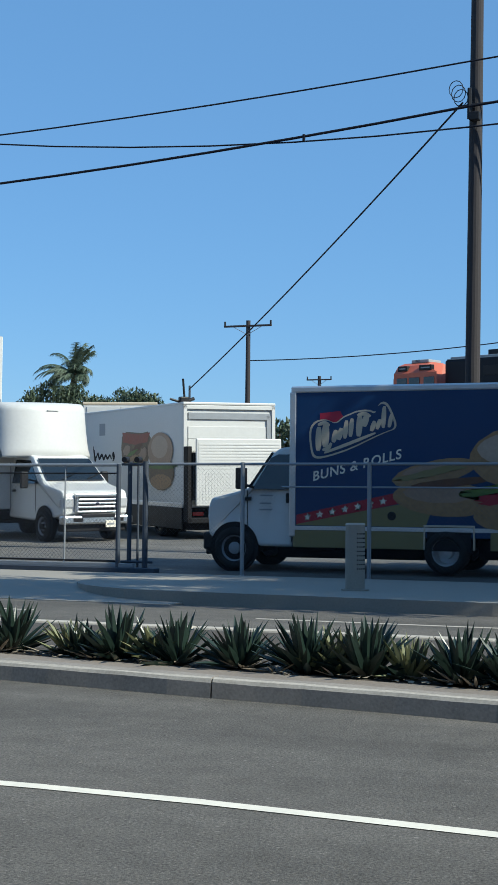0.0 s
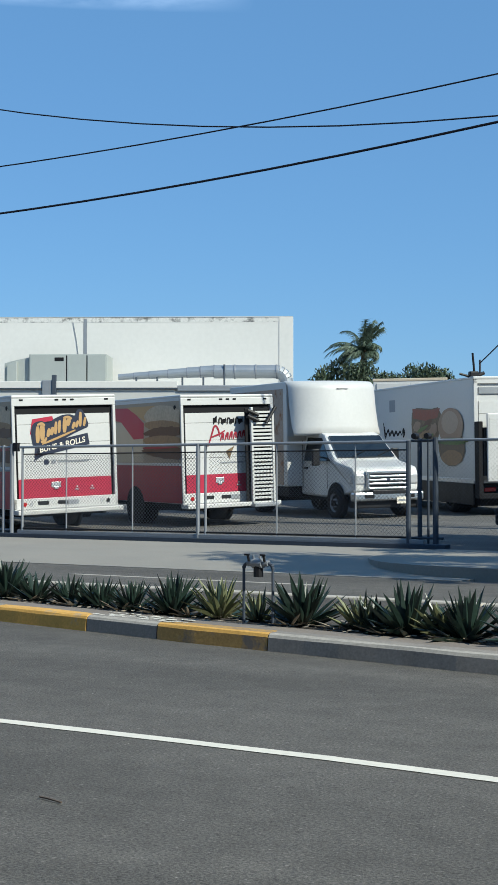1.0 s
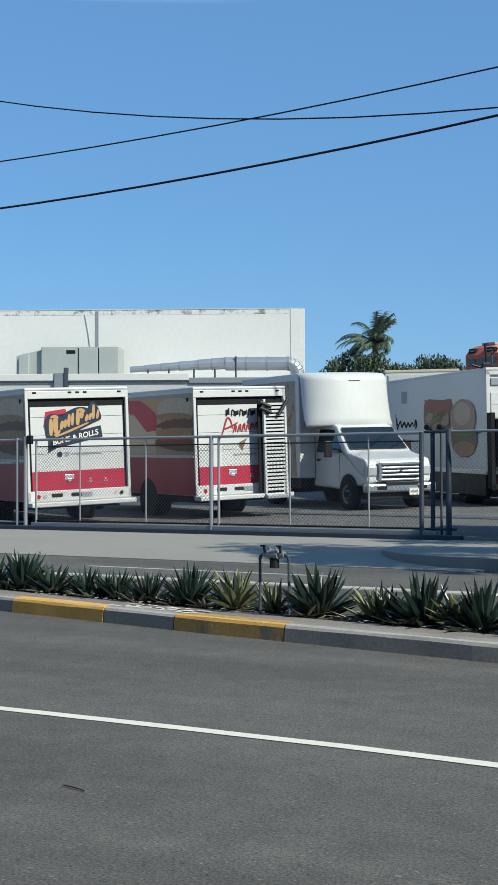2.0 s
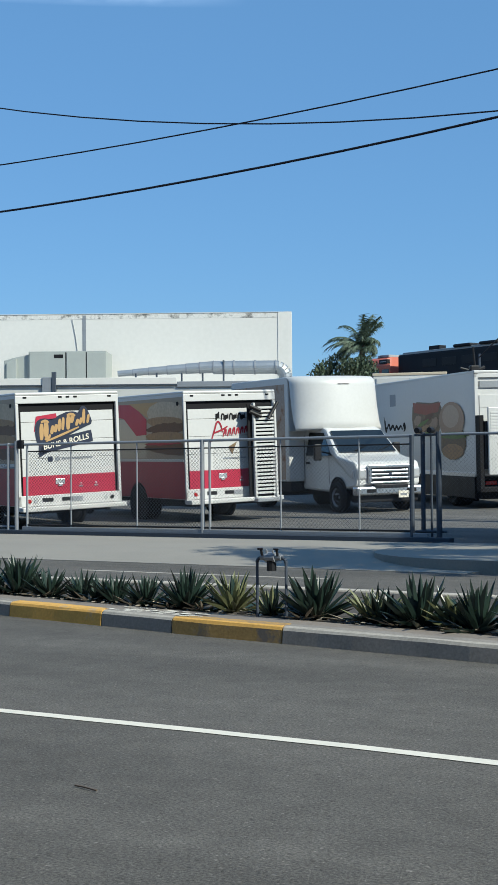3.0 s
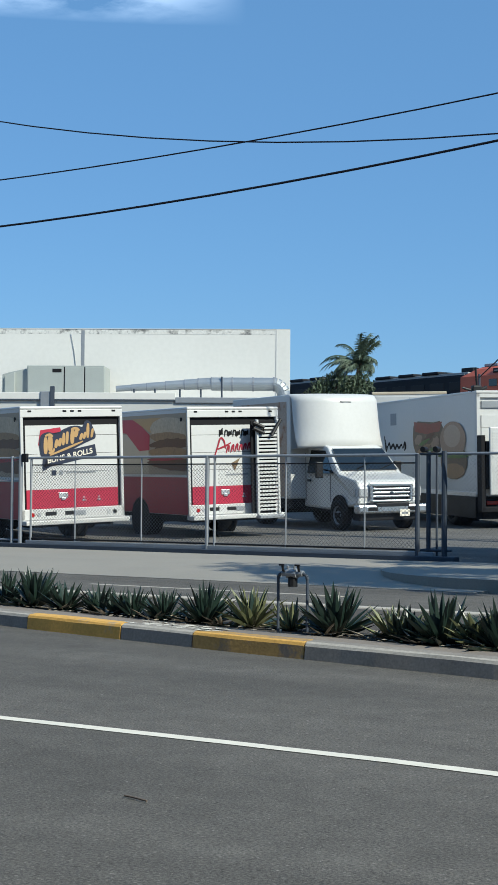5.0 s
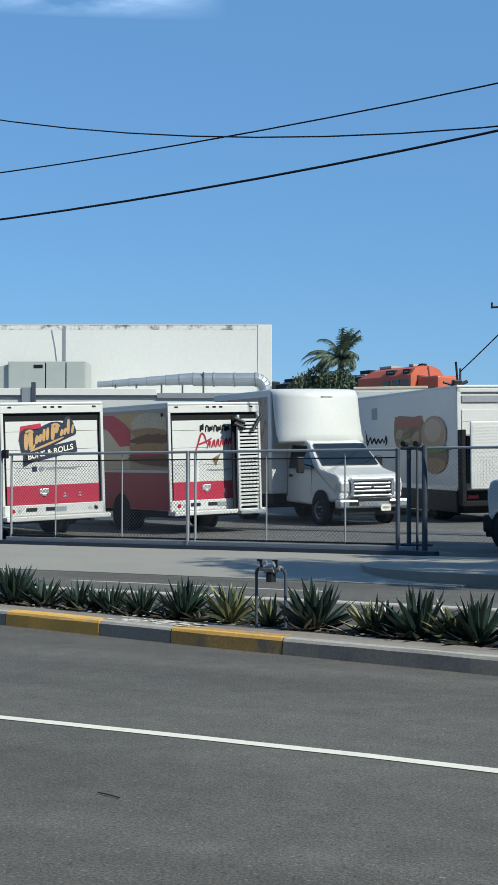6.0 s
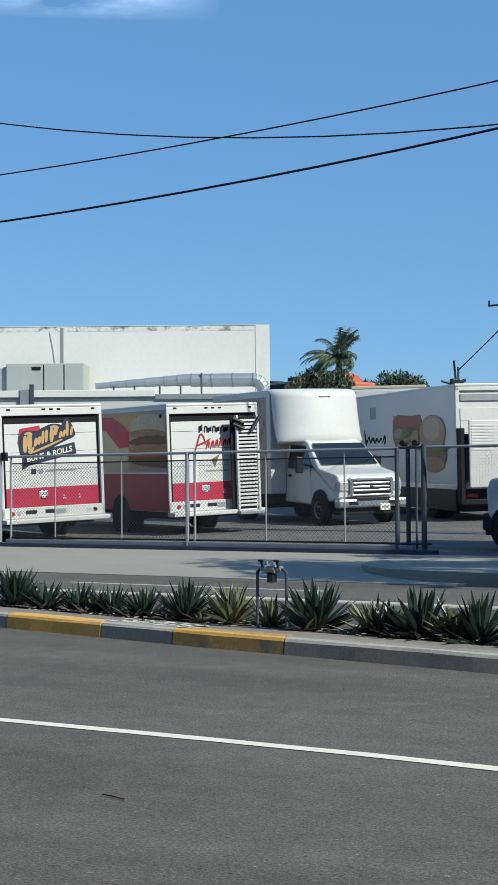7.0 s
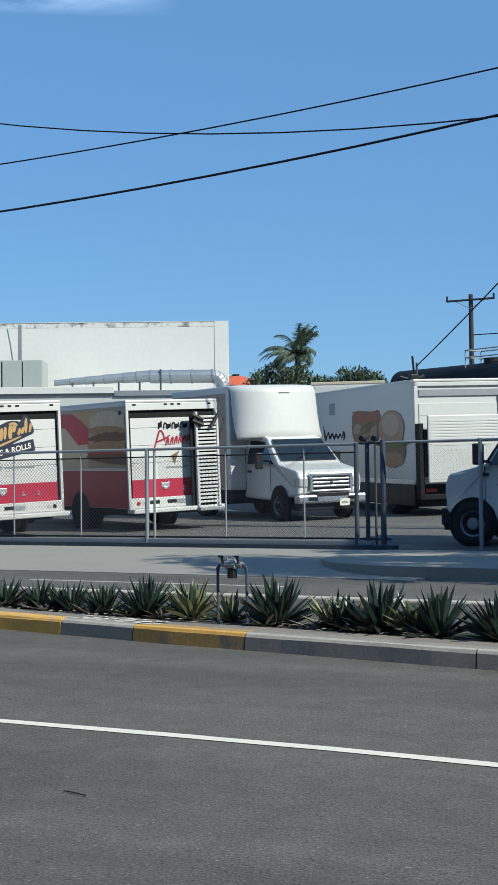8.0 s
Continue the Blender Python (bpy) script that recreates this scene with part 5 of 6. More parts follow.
def lines():
    pole = utility_pole(-5.34, 27.9, yard_z(27.9), 13.3, 0.161, "tall brown wooden utility pole with cable fittings", [], 0.6)
    bm = bmesh.new()
    bx(bm, -0.09, 0.12, -0.28, -0.13, 8.64, 8.81, 0.02)
    tube(bm, (-0.26, -0.22, 8.94), (0.52, -0.22, 8.98), 0.026, 6)
    tube(bm, (-0.09, -0.22, 8.68), (-0.09, -0.22, 9.29), 0.044, 8)
    part("cable_bracket", bm, BLACK, pole)
    for k in range(3):
        c = Vector((-0.26 - 0.05 * k, -0.22, 9.11 + 0.09 * k))
        bm = sweep([c + Vector((0.14 * math.cos(i * 0.52), 0, 0.17 * math.sin(i * 0.52))) for i in range(13)], 0.009, 4)
        part("slack_loop", bm, CABLE, pole)
    y = 27.66
    span = [-41.75 + i * 1.8185 for i in range(21)]
    right = [-5.38 + i * 2.6 for i in range(8)]

    def sag(a, b, c):
        return [(x, y, a + b * (x - c) ** 2) for x in span]

    def on(z, up):
        return [(x, y, z + up * (x + 5.38)) for x in right]

    cable("overhead_cable", sag(9.357, 0.00241, -22.607) + on(10.08, 0.07)[1:], 0.0175, "thin black overhead cable along the yard")
    cable("overhead_cable", sag(8.148, 0.00262, -25.217) + on(9.175, 0.08)[1:], 0.028, "thick black overhead cable along the yard")
    cable("overhead_cable", sag(8.74, 0.00724, -7.382) + on(8.766, 0.03)[1:], 0.0175, "black overhead cable crossing the others")
    part("cable_clip", box(-8.774, -8.722, y - 0.03, y + 0.03, 8.748, 8.905, 0.01), CABLE, pole).matrix_parent_inverse = pole.matrix_world.inverted()
    a, b = Vector((-5.468, y, 9.262)), Vector((-18.05, 44, 5.16))
    cable("service_drop", [a + (b - a) * (i / 12) - Vector((0, 0, 0.6 * (i / 12) * (1 - i / 12))) for i in range(13)], 0.02, "thin service cable running down from the pole")
    mast = thing("service_mast", "thin steel service mast behind the trucks", "mast", Matrix.Translation((-18.05, 44.05, yard_z(44))))
    part("mast_pipe", tube(bmesh.new(), (0, 0, 0), (0, 0, 4.55), 0.04, 8), STEEL_DARK, mast)
    utility_pole(-30.75, 84, 0.7, 12.3, 0.19, "wooden utility pole with one crossarm", [(11.95, 3.2)])
    utility_pole(-40.4, 130, 0.7, 13.1, 0.22, "distant wooden utility pole with a crossarm", [(12.75, 2.5)])
    c0, c1 = Vector((-30.75, 84, 10.45)), Vector((-6, 84, 12.2))
    cable("overhead_cable", [c0 + (c1 - c0) * (i / 10) - Vector((0, 0, 2.0 * (i / 10) * (1 - i / 10))) for i in range(11)], 0.035, "far overhead cable beyond the yard")


# ---- plants ----
def leaf_mesh(seed, material):
    """A stiff, channelled, pointed leaf of unit length, rising along +z and leaning out along +x."""
    rnd = random.Random(seed)
    bend, wide = rnd.uniform(-0.25, 0.3), rnd.uniform(0.062, 0.088)
    bm = bmesh.new()
    p, ang, prev, m = Vector((0, 0, 0)), radians(90), None, 6
    for k in range(m + 1):
        u = k / m
        a = ang - bend * u
        if k:
            p = p + Vector((math.cos(a), 0, math.sin(a))) / m
        w = wide * (0.7 + 1.2 * u - 1.1 * u * u) * (1 - u ** 3) + 0.002
        nrm = Vector((-math.sin(a), 0, math.cos(a)))
        ring = [bm.verts.new(p + Vector((0, w, 0)) + nrm * w * 0.4), bm.verts.new(p), bm.verts.new(p - Vector((0, w, 0)) + nrm * w * 0.4), bm.verts.new(p - nrm * w * 0.4)]
        if prev:
            for j in range(4):
                bm.faces.new((prev[j], prev[(j + 1) % 4], ring[(j + 1) % 4], ring[j]))
        prev = ring
    bmesh.ops.recalc_face_normals(bm, faces=bm.faces[:])
    me = bpy.data.meshes.new("leaf")
    bm.to_mesh(me)
    bm.free()
    me.materials.append(material)
    return me


def planting():
    rnd = random.Random(21)
    dark = [leaf_mesh(s, AGAVE) for s in range(7)]
    pale = [leaf_mesh(s, AGAVE_PALE) for s in range(20, 25)]

    def put(x, y, k, is_pale, count):
        top = thing("agave", "pale yellow-green agave in the median planter" if is_pale else "dark blue-green agave with stiff pointed leaves", "agave", Matrix.Translation((x, y, 0.115)) @ Matrix.Rotation(rnd.uniform(0, 6.28), 4, "Z"), "agaves in the median planter")
        for i in range(count):
            az = i * 2.399963 + rnd.uniform(-0.3, 0.3)
            lean = rnd.uniform(3, 50) if i > count * 0.35 else rnd.uniform(45, 82)
            ln = k * rnd.uniform(0.29, 0.41)
            ob = new("leaf", rnd.choice(pale if is_pale and rnd.random() < 0.85 else dark))
            ob.parent = top
            ob.matrix_basis = Matrix.Rotation(az, 4, "Z") @ Matrix.Translation((0.03, 0, 0)) @ Matrix.Rotation(radians(lean), 4, "Y") @ Matrix.Rotation(rnd.uniform(-0.3, 0.3), 4, "Z") @ Matrix.Diagonal((ln, ln * rnd.uniform(0.8, 1.15), ln, 1))

    old = [leaf_mesh(s, DRY) for s in range(40, 43)]

    def skirt(x, y, k):
        top = thing("dry_agave_leaves", "dry whitish fallen agave leaves on the planter soil", "dry leaves", Matrix.Translation((x, y, 0.14)))
        for i in range(9):
            ob = new("leaf", rnd.choice(old))
            ob.parent = top
            ln = k * rnd.uniform(0.2, 0.34)
            ob.matrix_basis = Matrix.Rotation(rnd.uniform(0, 6.28), 4, "Z") @ Matrix.Translation((0.05, 0, 0)) @ Matrix.Rotation(radians(rnd.uniform(55, 86)), 4, "Y") @ Matrix.Diagonal((ln, ln, ln, 1))

    # each plant along the middle stretch: place, size, pale or not, number of leaves
    known = [(-9.46, 1.1, 0, 40), (-8.95, 0.85, 0, 34), (-8.45, 0.8, 0, 30), (-8.2, 0.7, 0, 26), (-7.95, 0.8, 0, 32), (-7.53, 0.82, 0, 34), (-7.03, 1.0, 0, 44), (-6.5, 0.98, 1, 40), (-6.05, 0.75, 1, 26), (-5.54, 1.15, 0, 44), (-4.99, 0.85, 1, 32), (-4.84, 0.75, 0, 26), (-4.52, 1.1, 0, 44), (-4.22, 0.95, 1, 30), (-4.0, 1.05, 0, 42), (-3.47, 1.02, 0, 42), (-2.93, 1.1, 0, 46), (-2.7, 0.95, 1, 24), (-2.48, 1.12, 0, 46), (-2.17, 0.9, 1, 34), (-1.8, 1.1, 0, 44), (-1.45, 1.05, 0, 42), (-0.95, 1.0, 0, 40)]
    for x, k, is_pale, count in known:
        y = kerb_y(x) + (0.78 if is_pale else 0.72) + 0.02 * rnd.random()
        put(x, y, k, is_pale, int(count * 1.35))
        if count > 31:
            skirt(x + rnd.uniform(-0.25, 0.25), y - 0.12, 0.6)
    for start, end in ((-0.5, 2.6), (-16, -9.95)):
        x = end
        while x > start:
            put(x, kerb_y(x) + rnd.uniform(0.68, 0.85), rnd.uniform(0.8, 1.15), rnd.random() < 0.2, 40)
            x -= rnd.uniform(0.4, 0.58)
    # litter on the soil
    bm = bmesh.new()
    for _ in range(1500):
        px = rnd.uniform(-14, 2)
        py = kerb_y(px) + 0.49 + abs(rnd.gauss(0, 0.45))
        if py > 12.8:
            continue
        a, s = rnd.uniform(0, 6.28), rnd.uniform(0.01, 0.035)
        z = 0.124 + rnd.uniform(0, 0.02)
        vs = [bm.verts.new((px + s * math.cos(a + k), py + s * math.sin(a + k), z + rnd.uniform(0, 0.015))) for k in (0, 1.4, 3.1, 4.4)]
        bm.faces.new(vs)
    ob = part("planter_litter", bm, DRY)
    tagged(ob, "dry leaves and pale chips on the planter soil", "litter", kind="stuff")


def leaf_cloud(clumps, leaf, count, seed):
    """Many small leaves gathered in clumps of uneven size."""
    rnd = random.Random(seed)
    bm = bmesh.new()
    for cx, cy, cz, r in clumps:
        for _ in range(int(count * r * r)):
            v = Vector((rnd.gauss(0, 1), rnd.gauss(0, 1), rnd.gauss(0, 1))).normalized() * r * rnd.uniform(0.45, 1.08)
            p = Vector((cx, cy, cz)) + Vector((v.x, v.y, v.z * 0.8))
            q = Euler((rnd.uniform(0, 6), rnd.uniform(0, 6), rnd.uniform(0, 6))).to_matrix()
            s = leaf * rnd.uniform(0.6, 1.3)
            vs = [bm.verts.new(p + q @ Vector(c) * s) for c in ((-1, 0, 0), (0, 0.42, 0.1), (1, 0, 0), (0, -0.42, 0.1))]
            bm.faces.new(vs)
    return bm


def tree(x, y, z0, trunk_h, clumps, leaf, count, seed, label, tr=0.2):
    top = thing("tree", label, "tree", Matrix.Translation((x, y, z0)))
    bm = bmesh.new()
    tube(bm, (0, 0, 0), (0.1, 0, trunk_h * 0.6), tr, 10, tr * 0.8)
    tube(bm, (0.1, 0, trunk_h * 0.58), (0, 0.1, trunk_h), tr * 0.8, 10, tr * 0.6)
    part("trunk", bm, BARK, top)
    for cx, cy, cz, r in clumps:
        part("limb", tube(bmesh.new(), (0, 0.05, trunk_h * 0.9), (cx, cy, cz), tr * 0.4, 6, tr * 0.12), BARK, top)
    part("crown", leaf_cloud(clumps, leaf, count, seed), LEAF, top)
    return top


def palm():
    top = thing("palm_tree", "windblown queen palm with drooping feathery fronds", "palm tree", Matrix.Translation((-38.6, 75.0, 0.7)))
    part("trunk", sweep([(0.03 * i, 0, 1.05 * i) for i in range(9)], 0.17, 12), BARK, top)
    rnd = random.Random(5)
    for i in range(54):
        az = rnd.uniform(0, 6.28)
        el = radians(rnd.uniform(10, 88))
        ln = rnd.uniform(2.0, 2.8) * (0.55 if math.cos(az) > 0.2 else 1.0)
        if i < 12:
            el, az, ln = radians(rnd.uniform(68, 88)), rnd.uniform(-0.8, 1.6), rnd.uniform(1.7, 2.35)
        elif i > 30:
            el, az, ln = radians(rnd.uniform(-5, 40)), rnd.uniform(1.6, 5.2), rnd.uniform(1.6, 2.3)
        bm = bmesh.new()
        m = 14
        ang = el
        d0 = Vector((math.cos(az), math.sin(az), 0))
        p = Vector((0.24, 0, 8.1))
        spine = [p]
        for k in range(m):
            u = (k + 1) / m
            ang -= (0.02 + 0.08 * u) if i < 12 else (0.04 + 0.17 * u)
            step = d0 * math.cos(ang) + Vector((0, 0, math.sin(ang))) + Vector((-0.12 if i < 12 else -0.5, 0, 0.1)) * u
            q = spine[-1] + step.normalized() * ln / m
            spine.append(q)
            if k > 1:
                t = (q - spine[-2]).normalized()
                s = t.cross(Vector((0, 0, 1))).normalized()
                for sgn in (1, -1):
                    for j in range(5):
                        base = spine[-2] + (q - spine[-2]) * (j / 5)
                        L = 0.62 * (1 - 0.45 * u) * rnd.uniform(0.7, 1.2)
                        tip = base + (s * sgn * rnd.uniform(0.3, 0.9) + t * 0.6 + Vector((-0.4, 0, -0.35 - 0.5 * rnd.random()))).normalized() * L
                        w = t * 0.026
                        bm.faces.new([bm.verts.new(c) for c in (base - w, base + w, tip)])
        frond = part("frond", bm, PALM, top)
        part("midrib", sweep(spine, 0.018, 4), PALM, frond)


def trees():
    rnd = random.Random(9)
    cl = [(rnd.uniform(-2.8, 2.8), rnd.uniform(-1, 1), rnd.uniform(5.2, 7.1), rnd.uniform(0.6, 1.1)) for _ in range(18)]
    cl = [(x, y, z - 0.16 * abs(x) ** 1.3, r) for x, y, z, r in cl]
    cl = [(x * 1.25, y * 1.25, 1.3 + (z - 0.6) * 1.27 - 0.7, r * 1.25) for x, y, z, r in cl]
    tree(-43.1, 94.0, 0.7, 5.2, cl, 0.17, 300, 31, "dense green round-topped tree beyond the railway")
    cl = [(rnd.uniform(-1.7, 1.9), rnd.uniform(-0.8, 0.8), rnd.uniform(5.5, 7.35), rnd.uniform(0.5, 0.9)) for _ in range(22)]
    tree(-38.8, 74.0, 0.7, 3.9, cl, 0.13, 420, 32, "low green shrubby tree below the palm")
    cl = [(rnd.uniform(-0.8, 0.8), rnd.uniform(-0.6, 0.6), rnd.uniform(2.2, 3.6), rnd.uniform(0.4, 0.65)) for _ in range(7)]
    tree(-15.0, 45, 0.7, 2.2, cl, 0.12, 420, 34, "small tree behind the navy truck")
    # unseen pavement tree, and a yard tree added unseen, shade driveway and navy truck
    for (x, y, z), (cx, cz), (sx, sy, sz), n, seed, label in (
            ((5.0, 19.0, 0.15), (-1.2, 6.9), (5.0, 3.2, 3.2), 80, 33, "leafy street tree on the pavement"),
            ((5.6, 22.9, 0.12), (-0.9, 7.0), (4.6, 2.6, 3.0), 100, 35, "unseen leafy tree added to shade the navy truck")):
        cl = []
        while len(cl) < n:
            p = Vector((rnd.uniform(-1, 1), rnd.uniform(-1, 1), rnd.uniform(-1, 1)))
            if p.length < 1:
                cl.append((cx + sx * p.x, sy * p.y - 0.8 * max(0, p.z), cz + sz * p.z, rnd.uniform(0.6, 1.05)))
        tree(x, y, z, 4.2, cl, 0.16, 210 if seed == 33 else 330, seed, label, 0.24)


# ---- street furniture ----
def valve():
    top = thing("backflow_valve", "grey pipe backflow valve standing in the planter", "pipe valve", Matrix.Translation((-5.84, 10.24, 0.11)) @ Matrix.Diagonal((1.03, 1, 0.86, 1)))
    k = 0.135
    for s in (-1, 1):
        part("riser", tube(bmesh.new(), (s * k, 0, -0.05), (s * k, 0, 0.56), 0.012, 10), STEEL_DARK, top)
        bm = bmesh.new()
        for i in range(4):
            a, b = radians(22.5 * i), radians(22.5 * (i + 1))
            tube(bm, (s * (k - 0.05 + 0.05 * math.cos(a)), 0, 0.56 + 0.05 * math.sin(a)), (s * (k - 0.05 + 0.05 * math.cos(b)), 0, 0.56 + 0.05 * math.sin(b)), 0.015, 10)
        part("elbow", bm, STEEL_DARK, top)
    bm = tube(bmesh.new(), (-k + 0.04, 0, 0.61), (k - 0.04, 0, 0.61), 0.03, 12)
    tube(bm, (-0.045, 0, 0.61), (0.045, 0, 0.61), 0.05, 12)
    part("valve_body", bm, GALV, top)
    part("relief_vent", tube(bmesh.new(), (0, 0, 0.48), (0, 0, 0.6), 0.04, 10), BLACK, top)
    for x in (-0.07, 0.075):
        part("handle", tube(bmesh.new(), (x, -0.03, 0.63), (x, -0.05, 0.69), 0.011, 8), BLACK, top)
        part("handle_grip", box(x - 0.03, x + 0.02, -0.06, -0.045, 0.682, 0.7, 0.004), BLACK, top)
    for x in (-0.03, 0.03):
        part("test_cock", tube(bmesh.new(), (x, -0.02, 0.63), (x, -0.03, 0.685), 0.008, 6), GALV, top)


def bollard():
    top = thing("bollard", "grey concrete-filled steel bollard with rows of punched holes", "bollard", Matrix.Translation((-5.21, 19.27, 0.15)))
    bm = tube(bmesh.new(), (0, 0, 0), (0, 0, 0.9), 0.135, 28)
    part("shaft", bm, CONCRETE, top)
    part("rim", tube(bmesh.new(), (0, 0, 0.9), (0, 0, 0.925), 0.14, 28, 0.125), KERB_EDGE, top)
    part("base_ring", tube(bmesh.new(), (0, 0, 0), (0, 0, 0.02), 0.19, 28), CONCRETE, top)
    bm = bmesh.new()
    for i in range(9):
        for j in range(5):
            a = radians(-60 + j * 14)
            c = Vector((math.cos(a) * 0.134, math.sin(a) * 0.134, 0.3 + i * 0.06))
            tube(bm, c, c + Vector((math.cos(a), math.sin(a), 0)) * 0.004, 0.011, 6)
    holes = part("hole_rows", bm, DARK, top)
    holes["kind"] = "stuff"


def street_litter():
    bm = bmesh.new()
    pts = [(-0.07, 0.02, 0.004), (-0.025, 0.012, 0.005), (0.02, 0.0, 0.005), (0.07, -0.012, 0.004)]
    for a, b in zip(pts, pts[1:]):
        tube(bm, a, b, 0.0045, 6)
    ob = part("twig", bm, BARK)
    ob.location = (-3.55, 4.9, 0.004)
    tagged(ob, "dry curled twig lying on the asphalt", "twig")


# ---- train ----
RAIL0, RAILDIR = Vector((-18.8, 77.0, 0)), Vector((-0.924, 0.38, 0)).normalized()
TRACK_Z = 5.25


def track():
    bm = bmesh.new()
    bx(bm, -140, 140, -4.5, 4.5, -0.2, TRACK_Z - 0.35, 0.0)
    for v in bm.verts:
        if v.co.z > 2:
            v.co.y *= 0.5
    m = Matrix.Translation(RAIL0) @ RAILDIR.to_track_quat("X", "Z").to_matrix().to_4x4()
    bm.transform(m)
    tagged(part("rail_embankment", bm, EARTH), "earth embankment carrying the railway", "embankment", kind="structure")
    for y in (-0.72, 0.72):
        bm = box(-140, 140, y - 0.04, y + 0.04, TRACK_Z - 0.35, TRACK_Z - 0.2)
        bm.transform(m)
        tagged(part("rail", bm, GALV), "steel rail on the embankment", "rail", kind="structure")


def bogie(parent, x):
    part("bogie", box(x - 1.4, x + 1.4, -1.1, 1.1, -0.2, 0.5, 0.05), LOCO_DARK, parent)


def locomotive(flip):
    """A hood locomotive with its cab at the +x end (or -x when flipped), standing on z = -0.2."""
    top = thing("locomotive", "orange and black diesel locomotive passing on the embankment", "locomotive", group="train")
    s = -1 if flip else 1
    K = 1.285
    back = 1.2 if flip else 3.0

    def b(name, x0, x1, y0, y1, z0, z1, bev, material, label=""):
        a, c = sorted((s * x0 * K, s * x1 * K))
        return part(name, box(a, c, y0, y1, z0, z1, bev), material, top, label)

    b("frame", -6.8, 6.8, -1.4, 1.4, 0.55, 0.95, 0.03, LOCO_DARK)
    d = 0.4 if flip else 0.0
    b("long_hood", -6.4, back - 0.1, -0.95, 0.95, 0.95, 3.95 - d, 0.12, LOCO_DARK, "black long hood")
    b("roof_walk", -6.0, back - 0.2, -0.6, 0.6, 3.95 - d, 4.12 - d, 0.03, LOCO_GREY)
    for x in (-5.2, -3.4, -1.6):
        b("radiator_fan", x - 0.6, x + 0.6, -0.75, 0.75, 4.1 - d, 4.3 - d, 0.08, LOCO_DARK)
    b("exhaust_pipe", 0.3, 1.1, -0.3, 0.3, 4.1 - d, 4.42 - d, 0.04, LOCO_DARK)
    # cab with a pitched orange roof and a sloping brow at its hood end
    bm = bmesh.new()
    prof = [(-1.5, 0.95), (1.5, 0.95), (1.5, 3.3), (1.1, 3.75), (0.5, 3.95), (-0.5, 3.95), (-1.1, 3.75), (-1.5, 3.3)]
    a = [bm.verts.new((s * (back + (0.75 if z > 3.4 else 0.0)) * K, y, z)) for y, z in prof]
    c = [bm.verts.new((s * 5.2 * K, y, z)) for y, z in prof]
    bm.faces.new(a)
    bm.faces.new(c)
    for i in range(len(prof)):
        j = (i + 1) % len(prof)
        bm.faces.new((a[i], a[j], c[j], c[i]))
    bmesh.ops.triangulate(bm, faces=[f for f in bm.faces if len(f.verts) > 4])
    cab = part("cab", bm, LOCO_ORANGE, top, "orange driver's cab")
    for x in (3.35, 4.1, 4.75):
        a0, c0 = sorted((s * (x - 0.24) * K, s * (x + 0.3) * K))
        part("cab_window", box(a0, c0, 1.49, 1.53, 2.6, 3.05, 0.02), GLASS, cab)
    for y in (-0.95, 0.2):
        a0, c0 = sorted((s * 5.19 * K, s * 5.23 * K))
        part("cab_window", box(a0, c0, y, y + 0.75, 2.6, 3.3, 0.02), GLASS, cab)
    for x0, x1 in ((3.3, 3.95), (4.55, 5.05)):
        a0, c0 = sorted((s * x0 * K, s * x1 * K))
        board = part("number_board", box(a0, c0, 1.16, 1.42, 3.42, 3.72, 0.03), BLACK, cab)
        part("number_bar", box(a0 + 0.12, c0 - 0.12, 1.42, 1.426, 3.54, 3.6), LOCO_GREY, board)
    b("short_hood", 5.2, 6.7 if flip else 5.6, -0.95, 0.95, 0.95, 3.2, 0.14, LOCO_ORANGE)
    b("side_flash", -6.2, back - 0.2, 0.945, 0.965, 1.2, 2.3, 0.0, LOCO_ORANGE)
    b("horn", 4.7, 5.0, -0.2, 0.2, 3.93, 4.13, 0.03, BLACK)
    for x0, x1 in ((back + 0.9, back + 1.8), (4.3, 4.65)):
        b("cab_roof_unit", x0, x1, -0.6, 0.6, 3.93, 4.12, 0.05, LOCO_GREY)
    # louvres and roof rail along the hood
    for x in (-5.6, -4.2, -2.8, -1.4, 0.0):
        b("hood_louvre", x, x + 1.0, 0.94, 0.97, 3.0 - d, 3.5 - d, 0.01, BLACK)
    b("roof_edge_rail", -6.2, back - 0.2, 0.86, 0.92, 3.93 - d, 3.98 - d, 0.01, LOCO_GREY)
    for x in (-6.6, -4, -1.5, 1.0, 6.5):
        part("hand_rail_post", tube(bmesh.new(), (s * x * K, 1.35, 0.95), (s * x * K, 1.35, 2.0), 0.025, 6), LOCO_GREY, top)
    for x in (-4.4, 4.4):
        bogie(top, s * x)
    return top


def flat_wagon():
    top = thing("flat_wagon", "low dark flat wagon of the train", "wagon", group="train")
    part("deck", box(-5, 5, -1.4, 1.4, 0.6, 1.0, 0.03), LOCO_DARK, top)
    bogie(top, -3.6)
    bogie(top, 3.6)
    return top


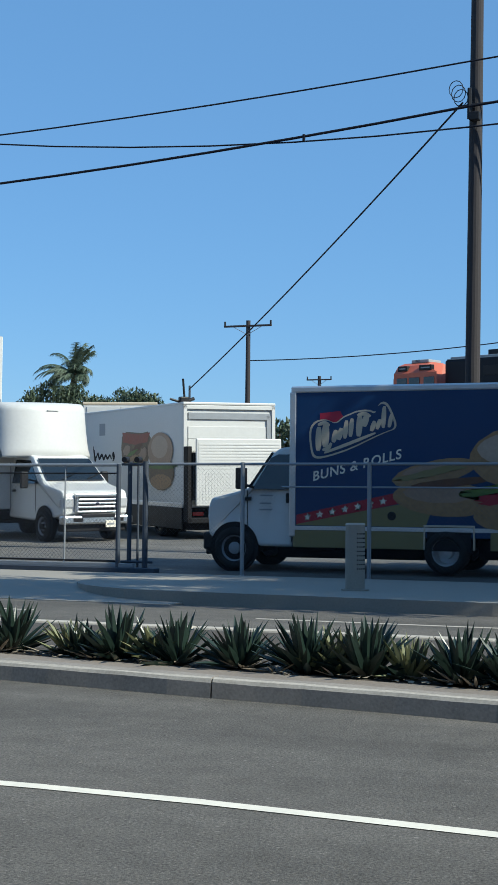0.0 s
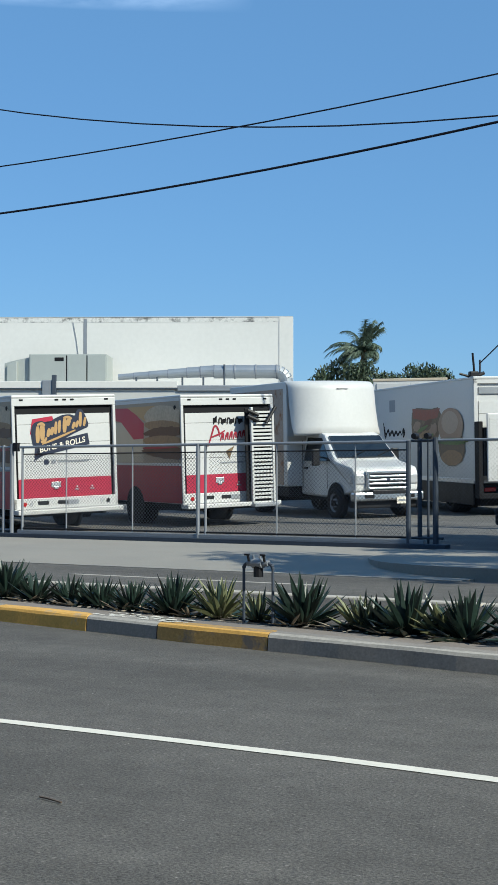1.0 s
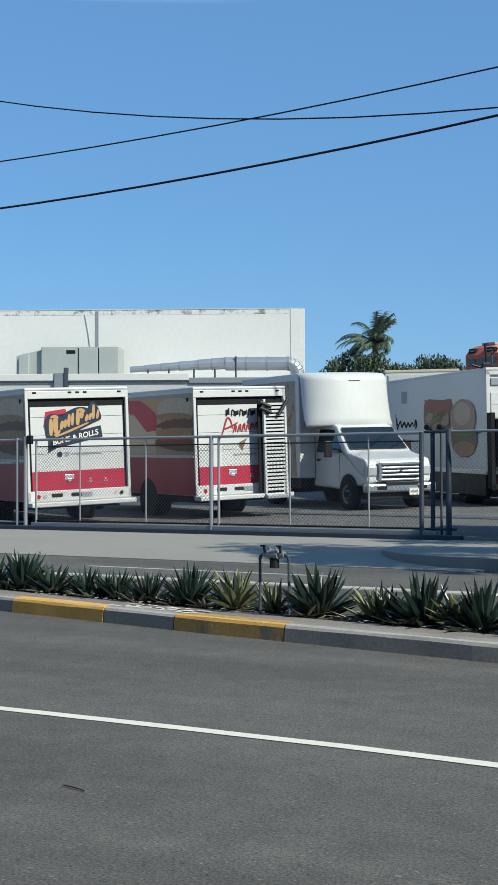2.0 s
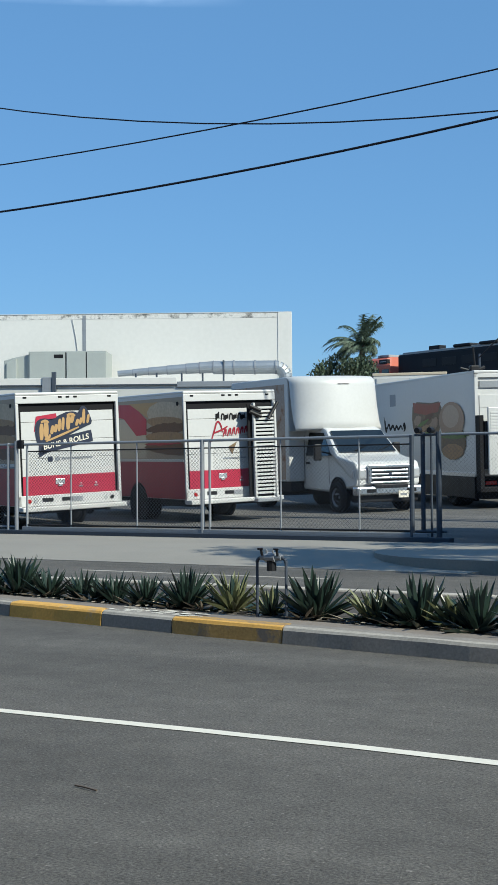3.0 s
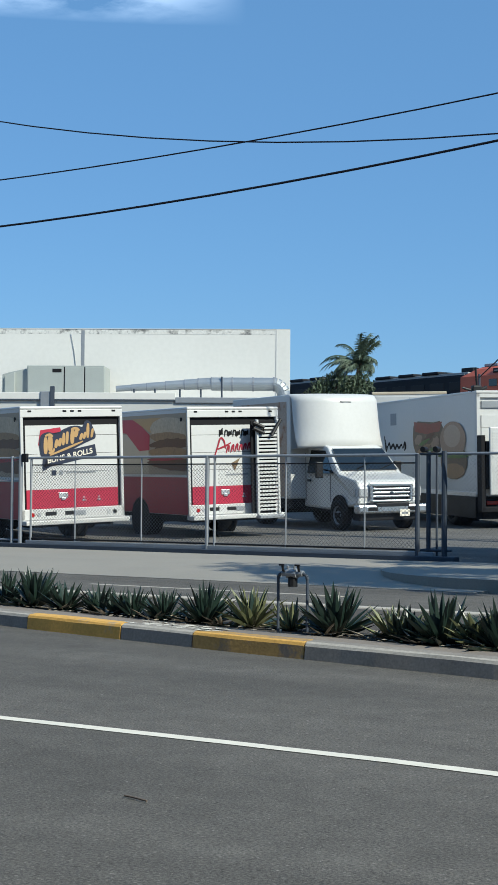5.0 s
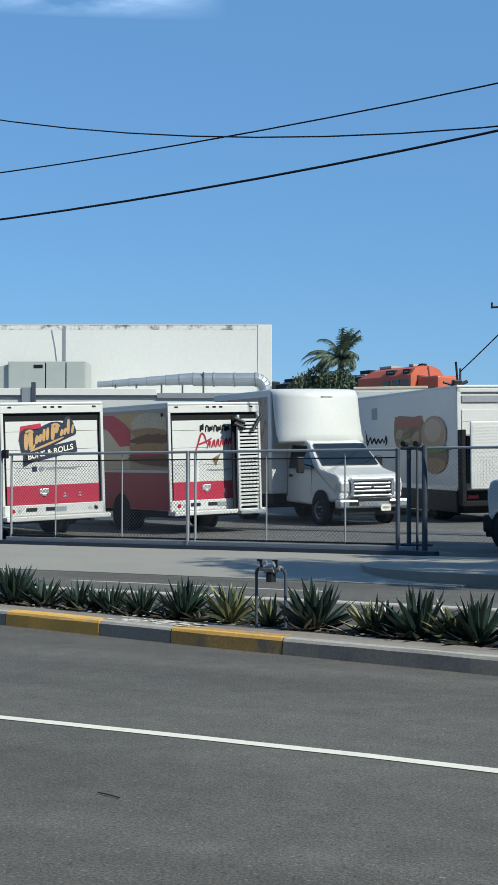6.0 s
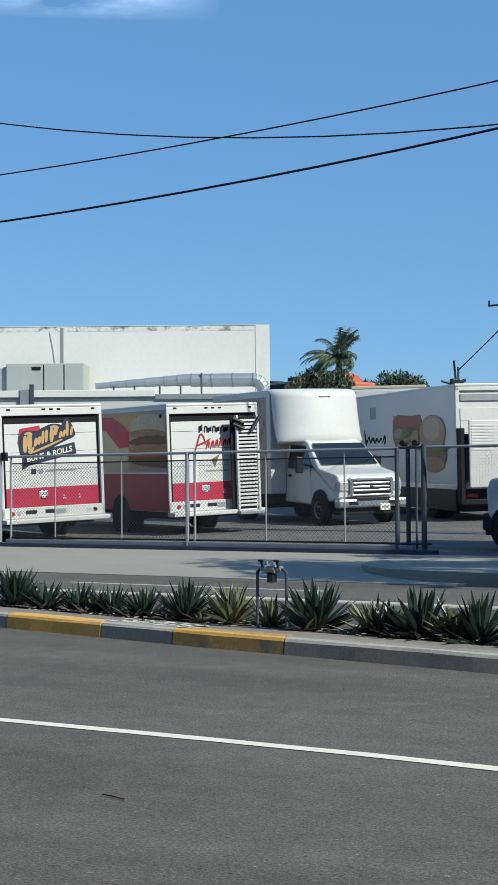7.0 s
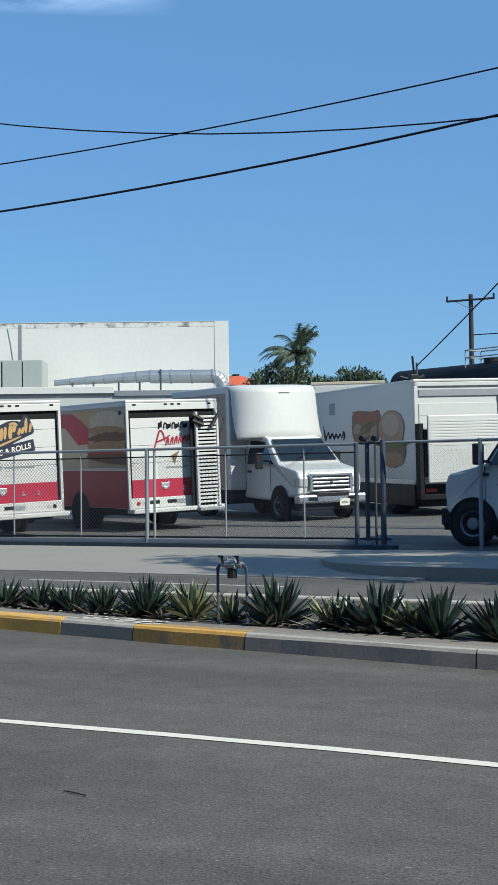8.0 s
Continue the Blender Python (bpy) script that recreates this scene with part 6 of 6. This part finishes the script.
def tank_wagon():
    top = thing("tank_wagon", "black cylindrical tank wagon", "wagon", group="train")
    part("tank", tube(bmesh.new(), (-7.6, 0, 1.95), (7.6, 0, 1.95), 1.2, 30), LOCO_DARK, top, smooth=False)
    part("tank_end", tube(bmesh.new(), (7.6, 0, 1.95), (8.1, 0, 1.95), 1.2, 30, 0.65), LOCO_DARK, top)
    part("tank_end", tube(bmesh.new(), (-8.1, 0, 1.95), (-7.6, 0, 1.95), 0.65, 30, 1.2), LOCO_DARK, top)
    part("dome", tube(bmesh.new(), (0, 0, 3.05), (0, 0, 3.4), 0.5, 18), LOCO_DARK, top)
    bm = bmesh.new()
    for x in (-1.5, 1.5):
        for y in (-0.7, 0.7):
            tube(bm, (x, y, 2.8), (x, y, 3.95), 0.04, 6)
    for z in (3.5, 3.95):
        for y in (-0.7, 0.7):
            tube(bm, (-1.5, y, z), (1.5, y, z), 0.04, 6)
        for x in (-1.5, 1.5):
            tube(bm, (x, -0.7, z), (x, 0.7, z), 0.04, 6)
    part("dome_rail", bm, LOCO_GREY, top)
    part("frame", box(-8, 8, -1.2, 1.2, 0.6, 0.95, 0.03), LOCO_DARK, top)
    bogie(top, -5.8)
    bogie(top, 5.8)
    return top


ground_sheet()
closing_wall()
street()
median()
yard()
track()
fence()
van = box_van("delivery_truck", "white bakery delivery truck with red band, backed to the gate", on_yard(-19.55, 24.56, 62) @ Matrix.Rotation(radians(-1.0), 4, "Y"), 2.99, 5.6, "script")
van2 = box_van("delivery_truck", "white bakery delivery truck with folded ramp at its rear", on_yard(-17.44, 27.86, 62) @ Matrix.Rotation(radians(-0.8), 4, "Y"), 3.0, 5.6, "serif")
folding_ramp(van2)
nosed_truck()
burger_truck()
navy_truck()
far_trailer()
buildings()
lines()
palm()
trees()
valve()
bollard()
street_litter()
planting()
TRAIN = [(locomotive(False), -8.6), (locomotive(True), -26.8), (flat_wagon(), -42.0), (tank_wagon(), -58.0)]


def motions():
    """The train runs along the embankment at an even pace."""
    turn = RAILDIR.to_track_quat("X", "Z").to_matrix().to_4x4()
    for ob, back in TRAIN:
        rows = []
        for i in range(9):
            p = RAIL0 + RAILDIR * (back + 1.6 + 9.3 * i - 0.12 * i * i)
            rows.append((float(i), Matrix.Translation((p.x, p.y, TRACK_Z)) @ turn))
        walk(ob, rows)


motions()
